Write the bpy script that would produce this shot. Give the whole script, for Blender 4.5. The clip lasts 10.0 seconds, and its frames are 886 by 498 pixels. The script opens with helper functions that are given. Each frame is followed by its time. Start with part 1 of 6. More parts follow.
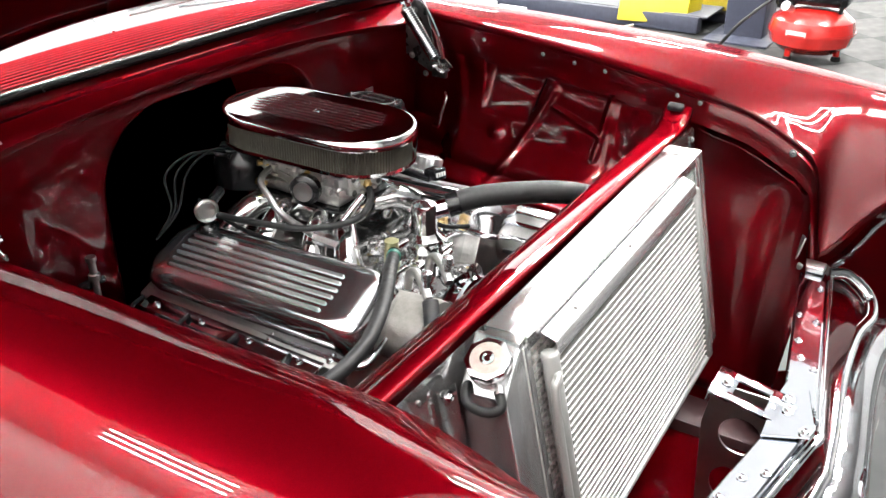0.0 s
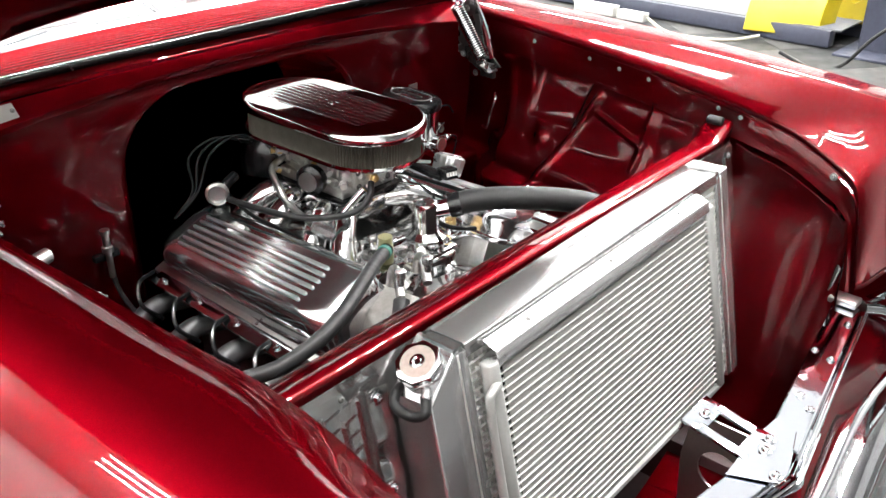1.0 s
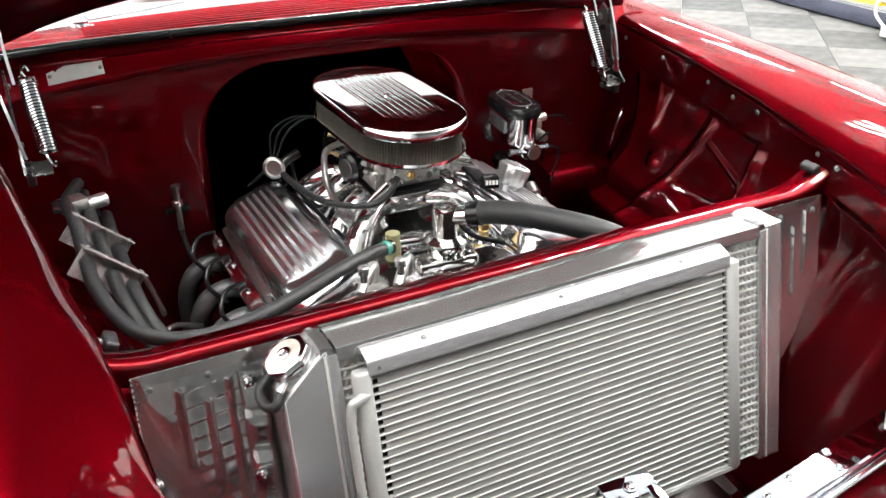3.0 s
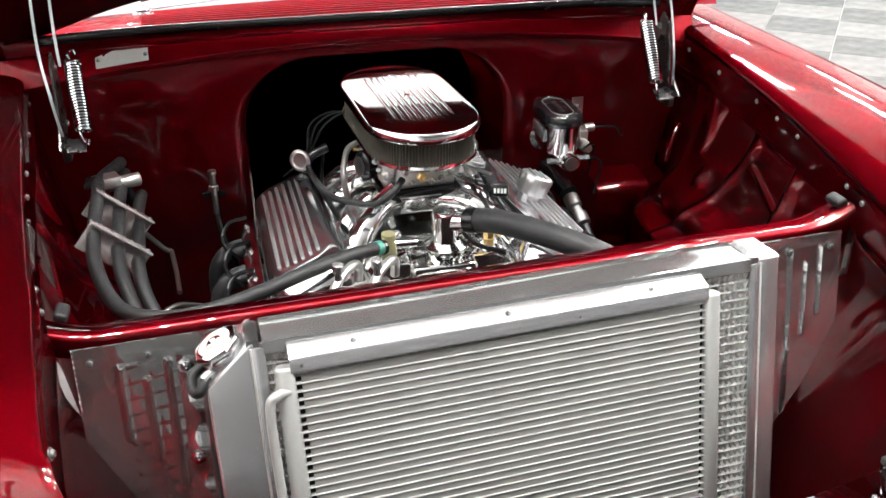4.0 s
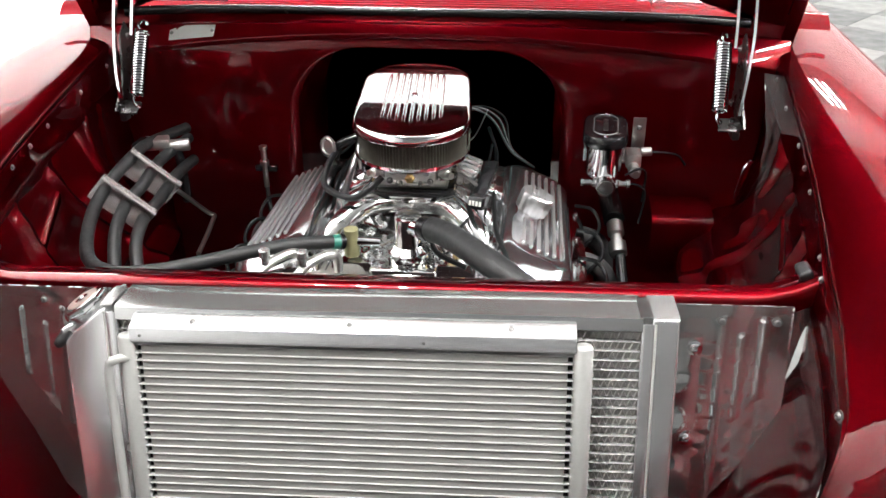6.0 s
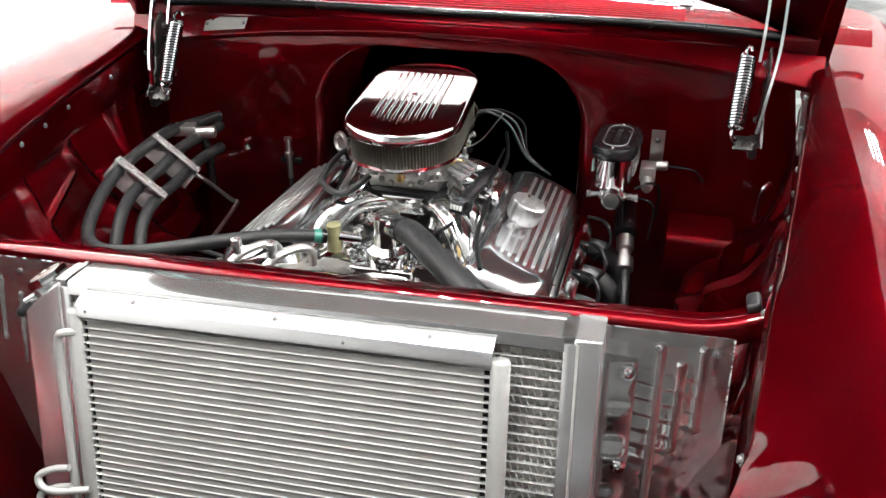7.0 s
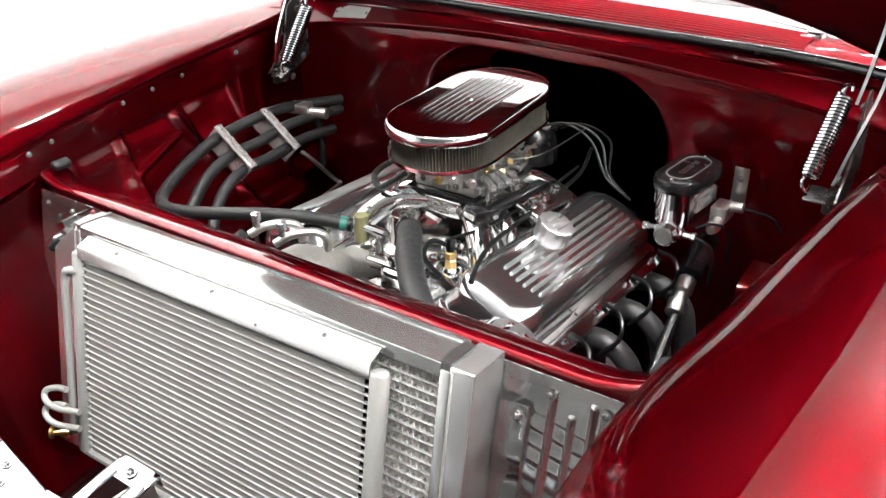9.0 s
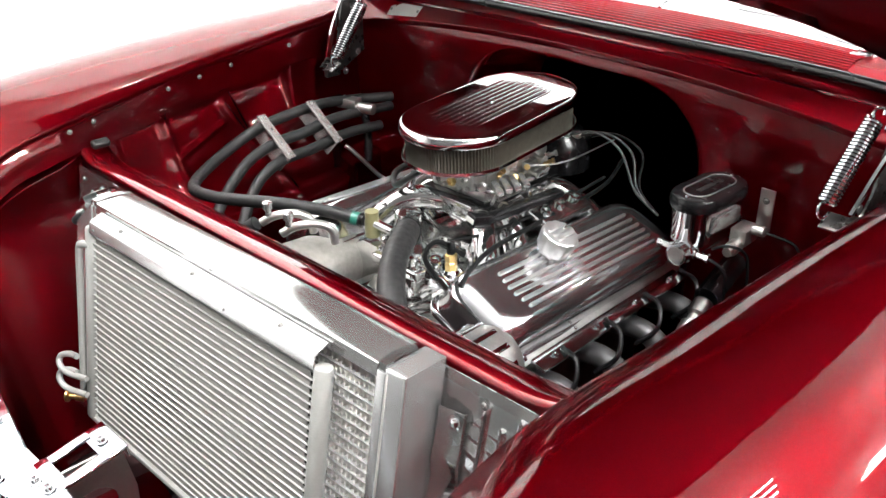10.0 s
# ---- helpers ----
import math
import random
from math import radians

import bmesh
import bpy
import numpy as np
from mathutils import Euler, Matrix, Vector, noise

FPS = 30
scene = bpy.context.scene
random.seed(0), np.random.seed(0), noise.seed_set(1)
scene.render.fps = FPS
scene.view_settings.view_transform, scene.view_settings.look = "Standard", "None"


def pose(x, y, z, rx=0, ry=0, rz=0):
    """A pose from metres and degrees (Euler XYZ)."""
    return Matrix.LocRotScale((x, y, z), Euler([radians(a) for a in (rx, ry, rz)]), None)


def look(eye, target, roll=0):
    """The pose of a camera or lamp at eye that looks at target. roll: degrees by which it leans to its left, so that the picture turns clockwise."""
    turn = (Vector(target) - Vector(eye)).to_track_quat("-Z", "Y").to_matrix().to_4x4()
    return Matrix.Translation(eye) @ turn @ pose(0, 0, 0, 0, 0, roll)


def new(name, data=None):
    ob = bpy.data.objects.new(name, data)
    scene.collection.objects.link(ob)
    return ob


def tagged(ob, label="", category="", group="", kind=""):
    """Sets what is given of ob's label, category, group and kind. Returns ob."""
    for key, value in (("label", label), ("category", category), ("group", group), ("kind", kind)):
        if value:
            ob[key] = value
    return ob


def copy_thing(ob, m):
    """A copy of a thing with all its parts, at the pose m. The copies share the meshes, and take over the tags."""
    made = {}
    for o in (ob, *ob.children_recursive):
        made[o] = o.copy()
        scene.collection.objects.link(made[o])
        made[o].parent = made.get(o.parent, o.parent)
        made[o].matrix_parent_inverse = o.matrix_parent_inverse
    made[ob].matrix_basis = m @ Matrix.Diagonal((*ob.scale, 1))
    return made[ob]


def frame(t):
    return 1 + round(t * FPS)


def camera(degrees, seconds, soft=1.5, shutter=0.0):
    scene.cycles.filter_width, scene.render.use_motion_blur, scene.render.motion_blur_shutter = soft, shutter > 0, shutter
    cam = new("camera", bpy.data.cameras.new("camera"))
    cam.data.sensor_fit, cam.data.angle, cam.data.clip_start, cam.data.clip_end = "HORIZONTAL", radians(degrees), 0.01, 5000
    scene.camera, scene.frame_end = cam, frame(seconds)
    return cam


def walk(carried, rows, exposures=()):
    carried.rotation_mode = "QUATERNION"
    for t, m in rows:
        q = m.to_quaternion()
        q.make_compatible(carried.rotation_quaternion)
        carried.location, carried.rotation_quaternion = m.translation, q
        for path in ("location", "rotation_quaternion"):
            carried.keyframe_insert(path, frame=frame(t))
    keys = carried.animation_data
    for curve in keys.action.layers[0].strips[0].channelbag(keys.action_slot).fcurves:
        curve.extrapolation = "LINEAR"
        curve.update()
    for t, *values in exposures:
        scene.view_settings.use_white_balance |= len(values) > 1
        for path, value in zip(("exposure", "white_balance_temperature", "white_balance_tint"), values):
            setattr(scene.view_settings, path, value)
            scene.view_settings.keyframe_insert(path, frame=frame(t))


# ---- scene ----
cam = camera(52.9, 10.0)
PATH = [
    (0, (-1.168, -0.386, 1.508), (0.327, 0.569, 0.583), -0.1),
    (0.5, (-1.097, -0.48, 1.506), (0.315, 0.592, 0.58), -0.1),
    (1, (-1.011, -0.563, 1.498), (0.304, 0.628, 0.575), 0.0),
    (1.5, (-0.912, -0.636, 1.489), (0.29, 0.671, 0.568), 0.3),
    (2, (-0.809, -0.71, 1.489), (0.257, 0.708, 0.566), 0.3),
    (2.5, (-0.703, -0.774, 1.488), (0.223, 0.74, 0.565), 0.3),
    (3, (-0.59, -0.827, 1.487), (0.189, 0.768, 0.565), 0.1),
    (4.5, (-0.198, -0.924, 1.493), (0.089, 0.824, 0.565), -0.1),
    (5, (-0.063, -0.93, 1.495), (0.061, 0.836, 0.563), -0.1),
    (5.5, (0.075, -0.924, 1.495), (0.048, 0.844, 0.56), -0.2),
    (6, (0.214, -0.906, 1.495), (0.033, 0.851, 0.557), -0.3),
    (7.5, (0.565, -0.808, 1.496), (-0.038, 0.85, 0.555), -0.5),
    (8, (0.668, -0.756, 1.498), (-0.086, 0.838, 0.555), -0.6),
    (8.5, (0.771, -0.694, 1.493), (-0.137, 0.82, 0.555), -0.7),
    (9, (0.864, -0.627, 1.494), (-0.182, 0.796, 0.555), -0.8),
    (9.5, (0.943, -0.562, 1.491), (-0.217, 0.772, 0.556), -0.7),
    (10, (1.015, -0.49, 1.491), (-0.243, 0.752, 0.556), -0.7),
]
walk(cam, [(t, look(eye, target, roll)) for t, eye, target, roll in PATH])

# ---- world and light ----
world = bpy.data.worlds.new("world")
scene.world = world
world.use_nodes = True
world.node_tree.nodes["Background"].inputs[0].default_value = (0.9, 0.95, 1.0, 1)
world.node_tree.nodes["Background"].inputs[1].default_value = 0.02
TUBE_POWER = 1210.0


# ---- materials ----
def mat(name, base, metallic=0.0, rough=0.5, coat=0.0, coat_rough=0.03, grain=None, bump=None, vary=0.0, rough_vary=0.0,
        emit=0.0, spread=0.0, scratches=0.0):
    """A procedural surface. grain: scale of the fine variation; bump: (scale, strength); vary: colour change; spread: change from piece to piece."""
    m = bpy.data.materials.new(name)
    m.use_nodes = True
    nt = m.node_tree
    b = nt.nodes["Principled BSDF"]
    b.inputs["Base Color"].default_value = (*base, 1)
    b.inputs["Metallic"].default_value = metallic
    b.inputs["Roughness"].default_value = rough
    b.inputs["Coat Weight"].default_value = coat
    b.inputs["Coat Roughness"].default_value = coat_rough
    if emit:
        b.inputs["Emission Color"].default_value = (*base, 1)
        b.inputs["Emission Strength"].default_value = emit
    tc = nt.nodes.new("ShaderNodeTexCoord")

    def noise_at(scale, detail=4.0):
        n = nt.nodes.new("ShaderNodeTexNoise")
        n.inputs["Scale"].default_value = scale
        n.inputs["Detail"].default_value = detail
        nt.links.new(tc.outputs["Object"], n.inputs["Vector"])
        return n
    colour = None
    if vary:
        fine, wide = noise_at(grain or 60.0), noise_at((grain or 60.0) / 9.0, 2.0)
        add = nt.nodes.new("ShaderNodeMath")
        add.operation = "ADD"
        nt.links.new(fine.outputs["Fac"], add.inputs[0])
        nt.links.new(wide.outputs["Fac"], add.inputs[1])
        mr = nt.nodes.new("ShaderNodeMapRange")
        mr.inputs[1].default_value, mr.inputs[2].default_value = 0.6, 1.4
        mr.inputs[3].default_value, mr.inputs[4].default_value = 1.0 - vary, 1.0 + vary
        nt.links.new(add.outputs[0], mr.inputs[0])
        colour = mr.outputs[0]
    if spread:
        info = nt.nodes.new("ShaderNodeObjectInfo")
        sp = nt.nodes.new("ShaderNodeMapRange")
        sp.inputs[3].default_value, sp.inputs[4].default_value = 1.0 - spread, 1.0 + spread
        nt.links.new(info.outputs["Random"], sp.inputs[0])
        if colour:
            mu = nt.nodes.new("ShaderNodeMath")
            mu.operation = "MULTIPLY"
            nt.links.new(colour, mu.inputs[0])
            nt.links.new(sp.outputs[0], mu.inputs[1])
            colour = mu.outputs[0]
        else:
            colour = sp.outputs[0]
    if colour:
        vm = nt.nodes.new("ShaderNodeVectorMath")
        vm.operation = "SCALE"
        vm.inputs[0].default_value = base
        nt.links.new(colour, vm.inputs["Scale"])
        nt.links.new(vm.outputs[0], b.inputs["Base Color"])
    if rough_vary:
        rn = noise_at((grain or 60.0) / 3.0, 5.0)
        rr = nt.nodes.new("ShaderNodeMapRange")
        rr.inputs[1].default_value, rr.inputs[2].default_value = 0.3, 0.7
        rr.inputs[3].default_value, rr.inputs[4].default_value = max(0.02, rough - rough_vary), rough + rough_vary
        nt.links.new(rn.outputs["Fac"], rr.inputs[0])
        nt.links.new(rr.outputs[0], b.inputs["Roughness"])
    if bump:
        bn = noise_at(bump[0], 3.0)
        bp = nt.nodes.new("ShaderNodeBump")
        bp.inputs["Strength"].default_value = bump[1]
        bp.inputs["Distance"].default_value = 0.004
        nt.links.new(bn.outputs["Fac"], bp.inputs["Height"])
        nt.links.new(bp.outputs[0], b.inputs["Normal"])
    if scratches:
        b.inputs["Anisotropic"].default_value = scratches
    return m


def paint(name, base):
    """Candy paint: tinted metal flake with a compact sparkle, a little tinted lacquer scatter, and a crisp clear coat."""
    m = bpy.data.materials.new(name)
    m.use_nodes = True
    nt = m.node_tree
    nt.nodes.remove(nt.nodes["Principled BSDF"])
    tc = nt.nodes.new("ShaderNodeTexCoord")
    tint = []
    for scale, lo, hi in ((900.0, 0.90, 1.10), (7.0, 0.94, 1.06)):
        n = nt.nodes.new("ShaderNodeTexNoise")
        n.inputs["Scale"].default_value = scale
        mr = nt.nodes.new("ShaderNodeMapRange")
        mr.inputs[1].default_value, mr.inputs[2].default_value = 0.3, 0.7
        mr.inputs[3].default_value, mr.inputs[4].default_value = lo, hi
        nt.links.new(tc.outputs["Object"], n.inputs["Vector"])
        nt.links.new(n.outputs["Fac"], mr.inputs[0])
        tint.append(mr)
    mu = nt.nodes.new("ShaderNodeMath")
    mu.operation = "MULTIPLY"
    nt.links.new(tint[0].outputs[0], mu.inputs[0])
    nt.links.new(tint[1].outputs[0], mu.inputs[1])
    col = nt.nodes.new("ShaderNodeVectorMath")
    col.operation = "SCALE"
    col.inputs[0].default_value = base
    nt.links.new(mu.outputs[0], col.inputs["Scale"])
    def share(k):
        v = nt.nodes.new("ShaderNodeVectorMath")
        v.operation = "SCALE"
        v.inputs["Scale"].default_value = k
        nt.links.new(col.outputs[0], v.inputs[0])
        return v.outputs[0]
    under = nt.nodes.new("ShaderNodeBsdfDiffuse")
    nt.links.new(share(LACQUER), under.inputs["Color"])
    for spread, k in FLAKES:
        flake = nt.nodes.new("ShaderNodeBsdfAnisotropic")
        flake.distribution = "BECKMANN"
        flake.inputs["Roughness"].default_value = spread
        nt.links.new(share(k), flake.inputs["Color"])
        both = nt.nodes.new("ShaderNodeAddShader")
        nt.links.new(under.outputs[0], both.inputs[0])
        nt.links.new(flake.outputs[0], both.inputs[1])
        under = both
    wave = nt.nodes.new("ShaderNodeTexNoise")
    wave.inputs["Scale"].default_value = 14.0
    bp = nt.nodes.new("ShaderNodeBump")
    bp.inputs["Strength"].default_value = 0.02
    bp.inputs["Distance"].default_value = 0.002
    nt.links.new(tc.outputs["Object"], wave.inputs["Vector"])
    nt.links.new(wave.outputs["Fac"], bp.inputs["Height"])
    coat = nt.nodes.new("ShaderNodeBsdfPrincipled")
    coat.inputs["Base Color"].default_value = (0, 0, 0, 1)
    coat.inputs["Roughness"].default_value = 0.018
    coat.inputs["IOR"].default_value = 1.5
    nt.links.new(bp.outputs[0], coat.inputs["Normal"])
    top = nt.nodes.new("ShaderNodeAddShader")
    nt.links.new(under.outputs[0], top.inputs[0])
    nt.links.new(coat.outputs[0], top.inputs[1])
    nt.links.new(top.outputs[0], nt.nodes["Material Output"].inputs["Surface"])
    return m


LACQUER, FLAKES = 0.006, ((0.38, 0.17), (0.70, 0.13))
RED = paint("candy_red_paint", (0.36, 0.0016, 0.010))
MAROON = RED
CHROME = mat("chrome", (0.80, 0.81, 0.83), 1.0, 0.04, grain=40.0, rough_vary=0.02, bump=(55.0, 0.02))
POLISHED = mat("polished_aluminium", (0.80, 0.80, 0.81), 1.0, 0.11, grain=60.0, rough_vary=0.02, bump=(30.0, 0.03), vary=0.02)
CAST = mat("cast_aluminium", (0.52, 0.515, 0.50), 1.0, 0.36, grain=200.0, bump=(320.0, 0.12), vary=0.15)
SHEET = mat("hazy_sheet_aluminium", (0.55, 0.55, 0.55), 0.92, 0.12, grain=14.0, rough_vary=0.025, bump=(7.0, 0.05), vary=0.03)
RIBBED = mat("brushed_ribs", (0.64, 0.64, 0.645), 0.95, 0.30, grain=40.0, rough_vary=0.03, vary=0.05)
BRUSHED = mat("brushed_aluminium", (0.50, 0.50, 0.505), 0.88, 0.25, grain=16.0, rough_vary=0.03, vary=0.04)
# Core fins: paler copy of FIN's aluminium, colour lifted against the cover's shade.
LIFTED_FIN = mat("shade_lifted_fins", (0.58, 0.57, 0.55), 0.0, 0.5, grain=300.0, vary=0.15, spread=0.05)
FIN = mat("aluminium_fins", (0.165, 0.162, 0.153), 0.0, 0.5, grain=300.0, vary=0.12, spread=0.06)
def louvred(m, pitch):
    """Fine upright louvres across x, and a few bent fins."""
    nt = m.node_tree
    b = nt.nodes["Principled BSDF"]
    tc = nt.nodes.new("ShaderNodeTexCoord")
    w = nt.nodes.new("ShaderNodeTexWave")
    w.bands_direction = "X"
    w.inputs["Scale"].default_value = 0.314 / pitch
    w.inputs["Distortion"].default_value = 1.2
    w.inputs["Detail"].default_value = 2.0
    bp = nt.nodes.new("ShaderNodeBump")
    bp.inputs["Strength"].default_value = 0.35
    bp.inputs["Distance"].default_value = 0.001
    nt.links.new(tc.outputs["Object"], w.inputs["Vector"])
    nt.links.new(w.outputs["Fac"], bp.inputs["Height"])
    nt.links.new(bp.outputs[0], b.inputs["Normal"])


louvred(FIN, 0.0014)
TUBE = mat("aluminium_tubes", (0.25, 0.25, 0.244), 0.30, 0.35, grain=300.0, vary=0.06, spread=0.04)
DULLCAST = mat("dull_casting", (0.26, 0.25, 0.235), 0.8, 0.5, grain=120.0, bump=(260.0, 0.15), vary=0.2)
STEEL = mat("zinc_steel", (0.42, 0.42, 0.41), 1.0, 0.30, grain=300.0, vary=0.08, bump=(400.0, 0.03))
LEAD = mat("dark_silicone_lead", (0.003, 0.003, 0.0033), 0.0, 0.6, grain=200.0, vary=0.2)
GREYLEAD = mat("grey_braided_lead", (0.009, 0.009, 0.0095), 0.1, 0.5, grain=400.0, vary=0.3)
ZINC = mat("dull_zinc", (0.13, 0.125, 0.125), 0.7, 0.45, grain=200.0, vary=0.2, rough_vary=0.1)
DARKSTEEL = mat("dark_plated_steel", (0.055, 0.052, 0.052), 0.85, 0.30, grain=120.0, vary=0.25, rough_vary=0.08)
HEADER = mat("coated_header_tube", (0.06, 0.06, 0.062), 0.6, 0.5, grain=120.0, rough_vary=0.1, vary=0.2)
RUBBER = mat("black_rubber", (0.0045, 0.0045, 0.005), 0.0, 0.56, grain=300.0, vary=0.25, rough_vary=0.1, bump=(500.0, 0.1))
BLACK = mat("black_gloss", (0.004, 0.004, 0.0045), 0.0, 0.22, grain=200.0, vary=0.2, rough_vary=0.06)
# Also the colour of the added sheets that stand for shade.
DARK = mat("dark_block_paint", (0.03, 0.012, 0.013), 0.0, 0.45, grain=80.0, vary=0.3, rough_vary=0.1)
GAUZE = mat("pleated_gauze", (0.036, 0.032, 0.025), 0.4, 0.55, grain=700.0, vary=0.35, bump=(900.0, 0.4))
BRASS = mat("brass", (0.60, 0.42, 0.18), 1.0, 0.3, grain=150.0, vary=0.15)
OLIVE = mat("olive_fitting", (0.19, 0.18, 0.095), 0.5, 0.4, grain=150.0, vary=0.15)
TEAL = mat("green_print", (0.004, 0.08, 0.058), 0.0, 0.5)
LABEL = mat("off_white_label", (0.36, 0.355, 0.34), 0.0, 0.45, grain=80.0, vary=0.05)
CAPRED = mat("faded_red_print", (0.40, 0.32, 0.29), 0.7, 0.35, grain=120.0, vary=0.25)
CREAM = mat("cream_wire", (0.30, 0.28, 0.22), 0.0, 0.5)
WALLWHITE = mat("white_wall_paint", (0.74, 0.74, 0.74), 0.0, 0.5, grain=12.0, vary=0.02, bump=(60.0, 0.05))
GREYWALL = mat("grey_wall_paint", (0.25, 0.255, 0.26), 0.0, 0.6, grain=12.0, vary=0.05, bump=(60.0, 0.05))
PALEWALL = mat("pale_wall_paint", (0.46, 0.46, 0.465), 0.0, 0.6, grain=12.0, vary=0.04, bump=(60.0, 0.05))
BASEBOARD = mat("grey_baseboard", (0.32, 0.33, 0.33), 0.0, 0.5, grain=30.0, vary=0.08)
CEIL = mat("ceiling_paint", (0.33, 0.33, 0.335), 0.0, 0.8, grain=8.0, vary=0.06)
SLAB = mat("floor_joint", (0.20, 0.20, 0.20), 0.0, 0.6, grain=20.0, vary=0.15)
TILE_LIGHT = mat("light_grey_floor_tile", (0.050, 0.050, 0.049), 0.0, 0.58, grain=30.0, vary=0.06, rough_vary=0.08, bump=(120.0, 0.04), spread=0.04)
TILE_DARK = mat("dark_grey_floor_tile", (0.021, 0.022, 0.022), 0.0, 0.58, grain=30.0, vary=0.08, rough_vary=0.08, bump=(120.0, 0.04), spread=0.05)
LIFT = mat("dark_blue_grey_steel", (0.030, 0.033, 0.048), 0.0, 0.4, grain=40.0, vary=0.2, rough_vary=0.1)
DECK = mat("grey_ramp_deck", (0.07, 0.073, 0.08), 0.0, 0.6, grain=30.0, vary=0.15)
YELLOW = mat("yellow_painted_steel", (0.38, 0.30, 0.010), 0.0, 0.4, grain=30.0, vary=0.06, rough_vary=0.08)
TANKRED = mat("red_tank_paint", (0.30, 0.010, 0.008), 0.0, 0.22, 0.5, grain=40.0, vary=0.06)
LAMP = mat("fluorescent_tube", (1.0, 0.99, 0.96), 0.0, 0.5, emit=TUBE_POWER)
REFLECTOR = mat("white_reflector", (0.8, 0.8, 0.8), 0.0, 0.35)
for _m, _v in ((RUBBER, 0.3), (LEAD, 0.1), (BLACK, 0.35), (DARK, 0.3), (GAUZE, 0.2), (TILE_LIGHT, 0.15), (TILE_DARK, 0.15), (LIFT, 0.3), (DECK, 0.2)):
    _m.node_tree.nodes["Principled BSDF"].inputs["Specular IOR Level"].default_value = _v
GLASS = bpy.data.materials.new("windshield_glass")
GLASS.use_nodes = True
_g = GLASS.node_tree.nodes["Principled BSDF"]
_g.inputs["Base Color"].default_value = (0.75, 0.80, 0.80, 1)
_g.inputs["Roughness"].default_value = 0.02
_g.inputs["Transmission Weight"].default_value = 0.9
_g.inputs["IOR"].default_value = 1.5


# ---- building helpers ----
def link_mesh(name, bm, material, sharp=38.0):
    bmesh.ops.recalc_face_normals(bm, faces=bm.faces)
    lim = radians(sharp)
    for f in bm.faces:
        f.smooth = True
    for e in bm.edges:
        e.smooth = not (len(e.link_faces) == 2 and e.calc_face_angle(0.0) > lim)
    me = bpy.data.meshes.new(name)
    bm.to_mesh(me)
    bm.free()
    me.materials.append(material)
    return me


def part(name, bm, material, parent, label="", sharp=38.0):
    """Links a bmesh (or a ready mesh) as one mesh object under a thing or a part."""
    me = link_mesh(name, bm, material, sharp) if isinstance(bm, bmesh.types.BMesh) else bm
    ob = new(name, me)
    if parent is not None:
        ob.parent = parent
    return tagged(ob, label)


def thing(name, label, category, group="", kind="", at=(0, 0, 0)):
    """An empty at the thing's base; its parts are meshed in the place's own metres."""
    ob = new(name)
    ob.empty_display_size = 0.05
    ob.location = at
    return tagged(ob, label, category, group, kind)


def settle(ob):
    """Keeps parts that are meshed in the place's metres where they are, under a base that is not at the origin."""
    inv = Matrix.Translation(-Vector(ob.location))
    for c in ob.children:
        c.matrix_parent_inverse = inv
    return ob


def solid(name, bm, material, label, category="", kind="", group="", sharp=38.0):
    return tagged(part(name, bm, material, None, label, sharp), label, category, group, kind)


def B():
    return bmesh.new()


def box(bm, c, s, rot=None, bevel=0.0, seg=2):
    """A box with centre c and size s, turned by the matrix rot."""
    m = Matrix.Translation(c) @ (rot.to_4x4() if rot else Matrix()) @ Matrix.Diagonal((*s, 1))
    tmp = bmesh.new()
    bmesh.ops.create_cube(tmp, size=1.0, matrix=m)
    if bevel:
        bmesh.ops.bevel(tmp, geom=tmp.edges[:], offset=bevel, segments=seg, profile=0.5, affect="EDGES")
    merge(bm, tmp)
    return bm


def merge(bm, tmp, m=None):
    if m is not None:
        bmesh.ops.transform(tmp, matrix=m, verts=tmp.verts)
    made = {v: bm.verts.new(v.co) for v in tmp.verts}
    for f in tmp.faces:
        bm.faces.new([made[v] for v in f.verts])
    tmp.free()


def loft(bm, rows, closed=False, cap=False):
    """A skin over rows of points; closed: each row is a ring; cap: ends are filled."""
    vs = [[bm.verts.new(p) for p in r] for r in rows]
    n = len(vs[0])
    for a, b in zip(vs, vs[1:]):
        for i in range(n if closed else n - 1):
            j = (i + 1) % n
            bm.faces.new((a[i], a[j], b[j], b[i]))
    if cap and closed:
        bm.faces.new(vs[0][::-1])
        bm.faces.new(vs[-1])
    return bm


def smooth_line(pts, per=6):
    """A Catmull-Rom line through the points."""
    p = [Vector(q) for q in pts]
    p = [2 * p[0] - p[1]] + p + [2 * p[-1] - p[-2]]
    out = []
    for i in range(1, len(p) - 2):
        for k in range(per):
            t = k / per
            a, b, c, d = p[i - 1:i + 3]
            out.append(0.5 * (2 * b + (c - a) * t + (2 * a - 5 * b + 4 * c - d) * t * t + (3 * b - a - 3 * c + d) * t ** 3))
    return out + [p[-2]]


def tube(bm, pts, r, n=12, per=6, cap=True):
    """A round tube along a smooth line; r is one radius or one for each end."""
    line = smooth_line(pts, per) if per else [Vector(q) for q in pts]
    r0, r1 = r if isinstance(r, tuple) else (r, r)
    rows, side = [], None
    for i, q in enumerate(line):
        d = (line[min(i + 1, len(line) - 1)] - line[max(i - 1, 0)]).normalized()
        side = d.orthogonal().normalized() if side is None else (side - d * side.dot(d)).normalized()
        up = d.cross(side)
        k = r0 + (r1 - r0) * i / (len(line) - 1)
        rows.append([q + k * (side * math.cos(2 * math.pi * j / n) + up * math.sin(2 * math.pi * j / n)) for j in range(n)])
    return loft(bm, rows, True, cap)


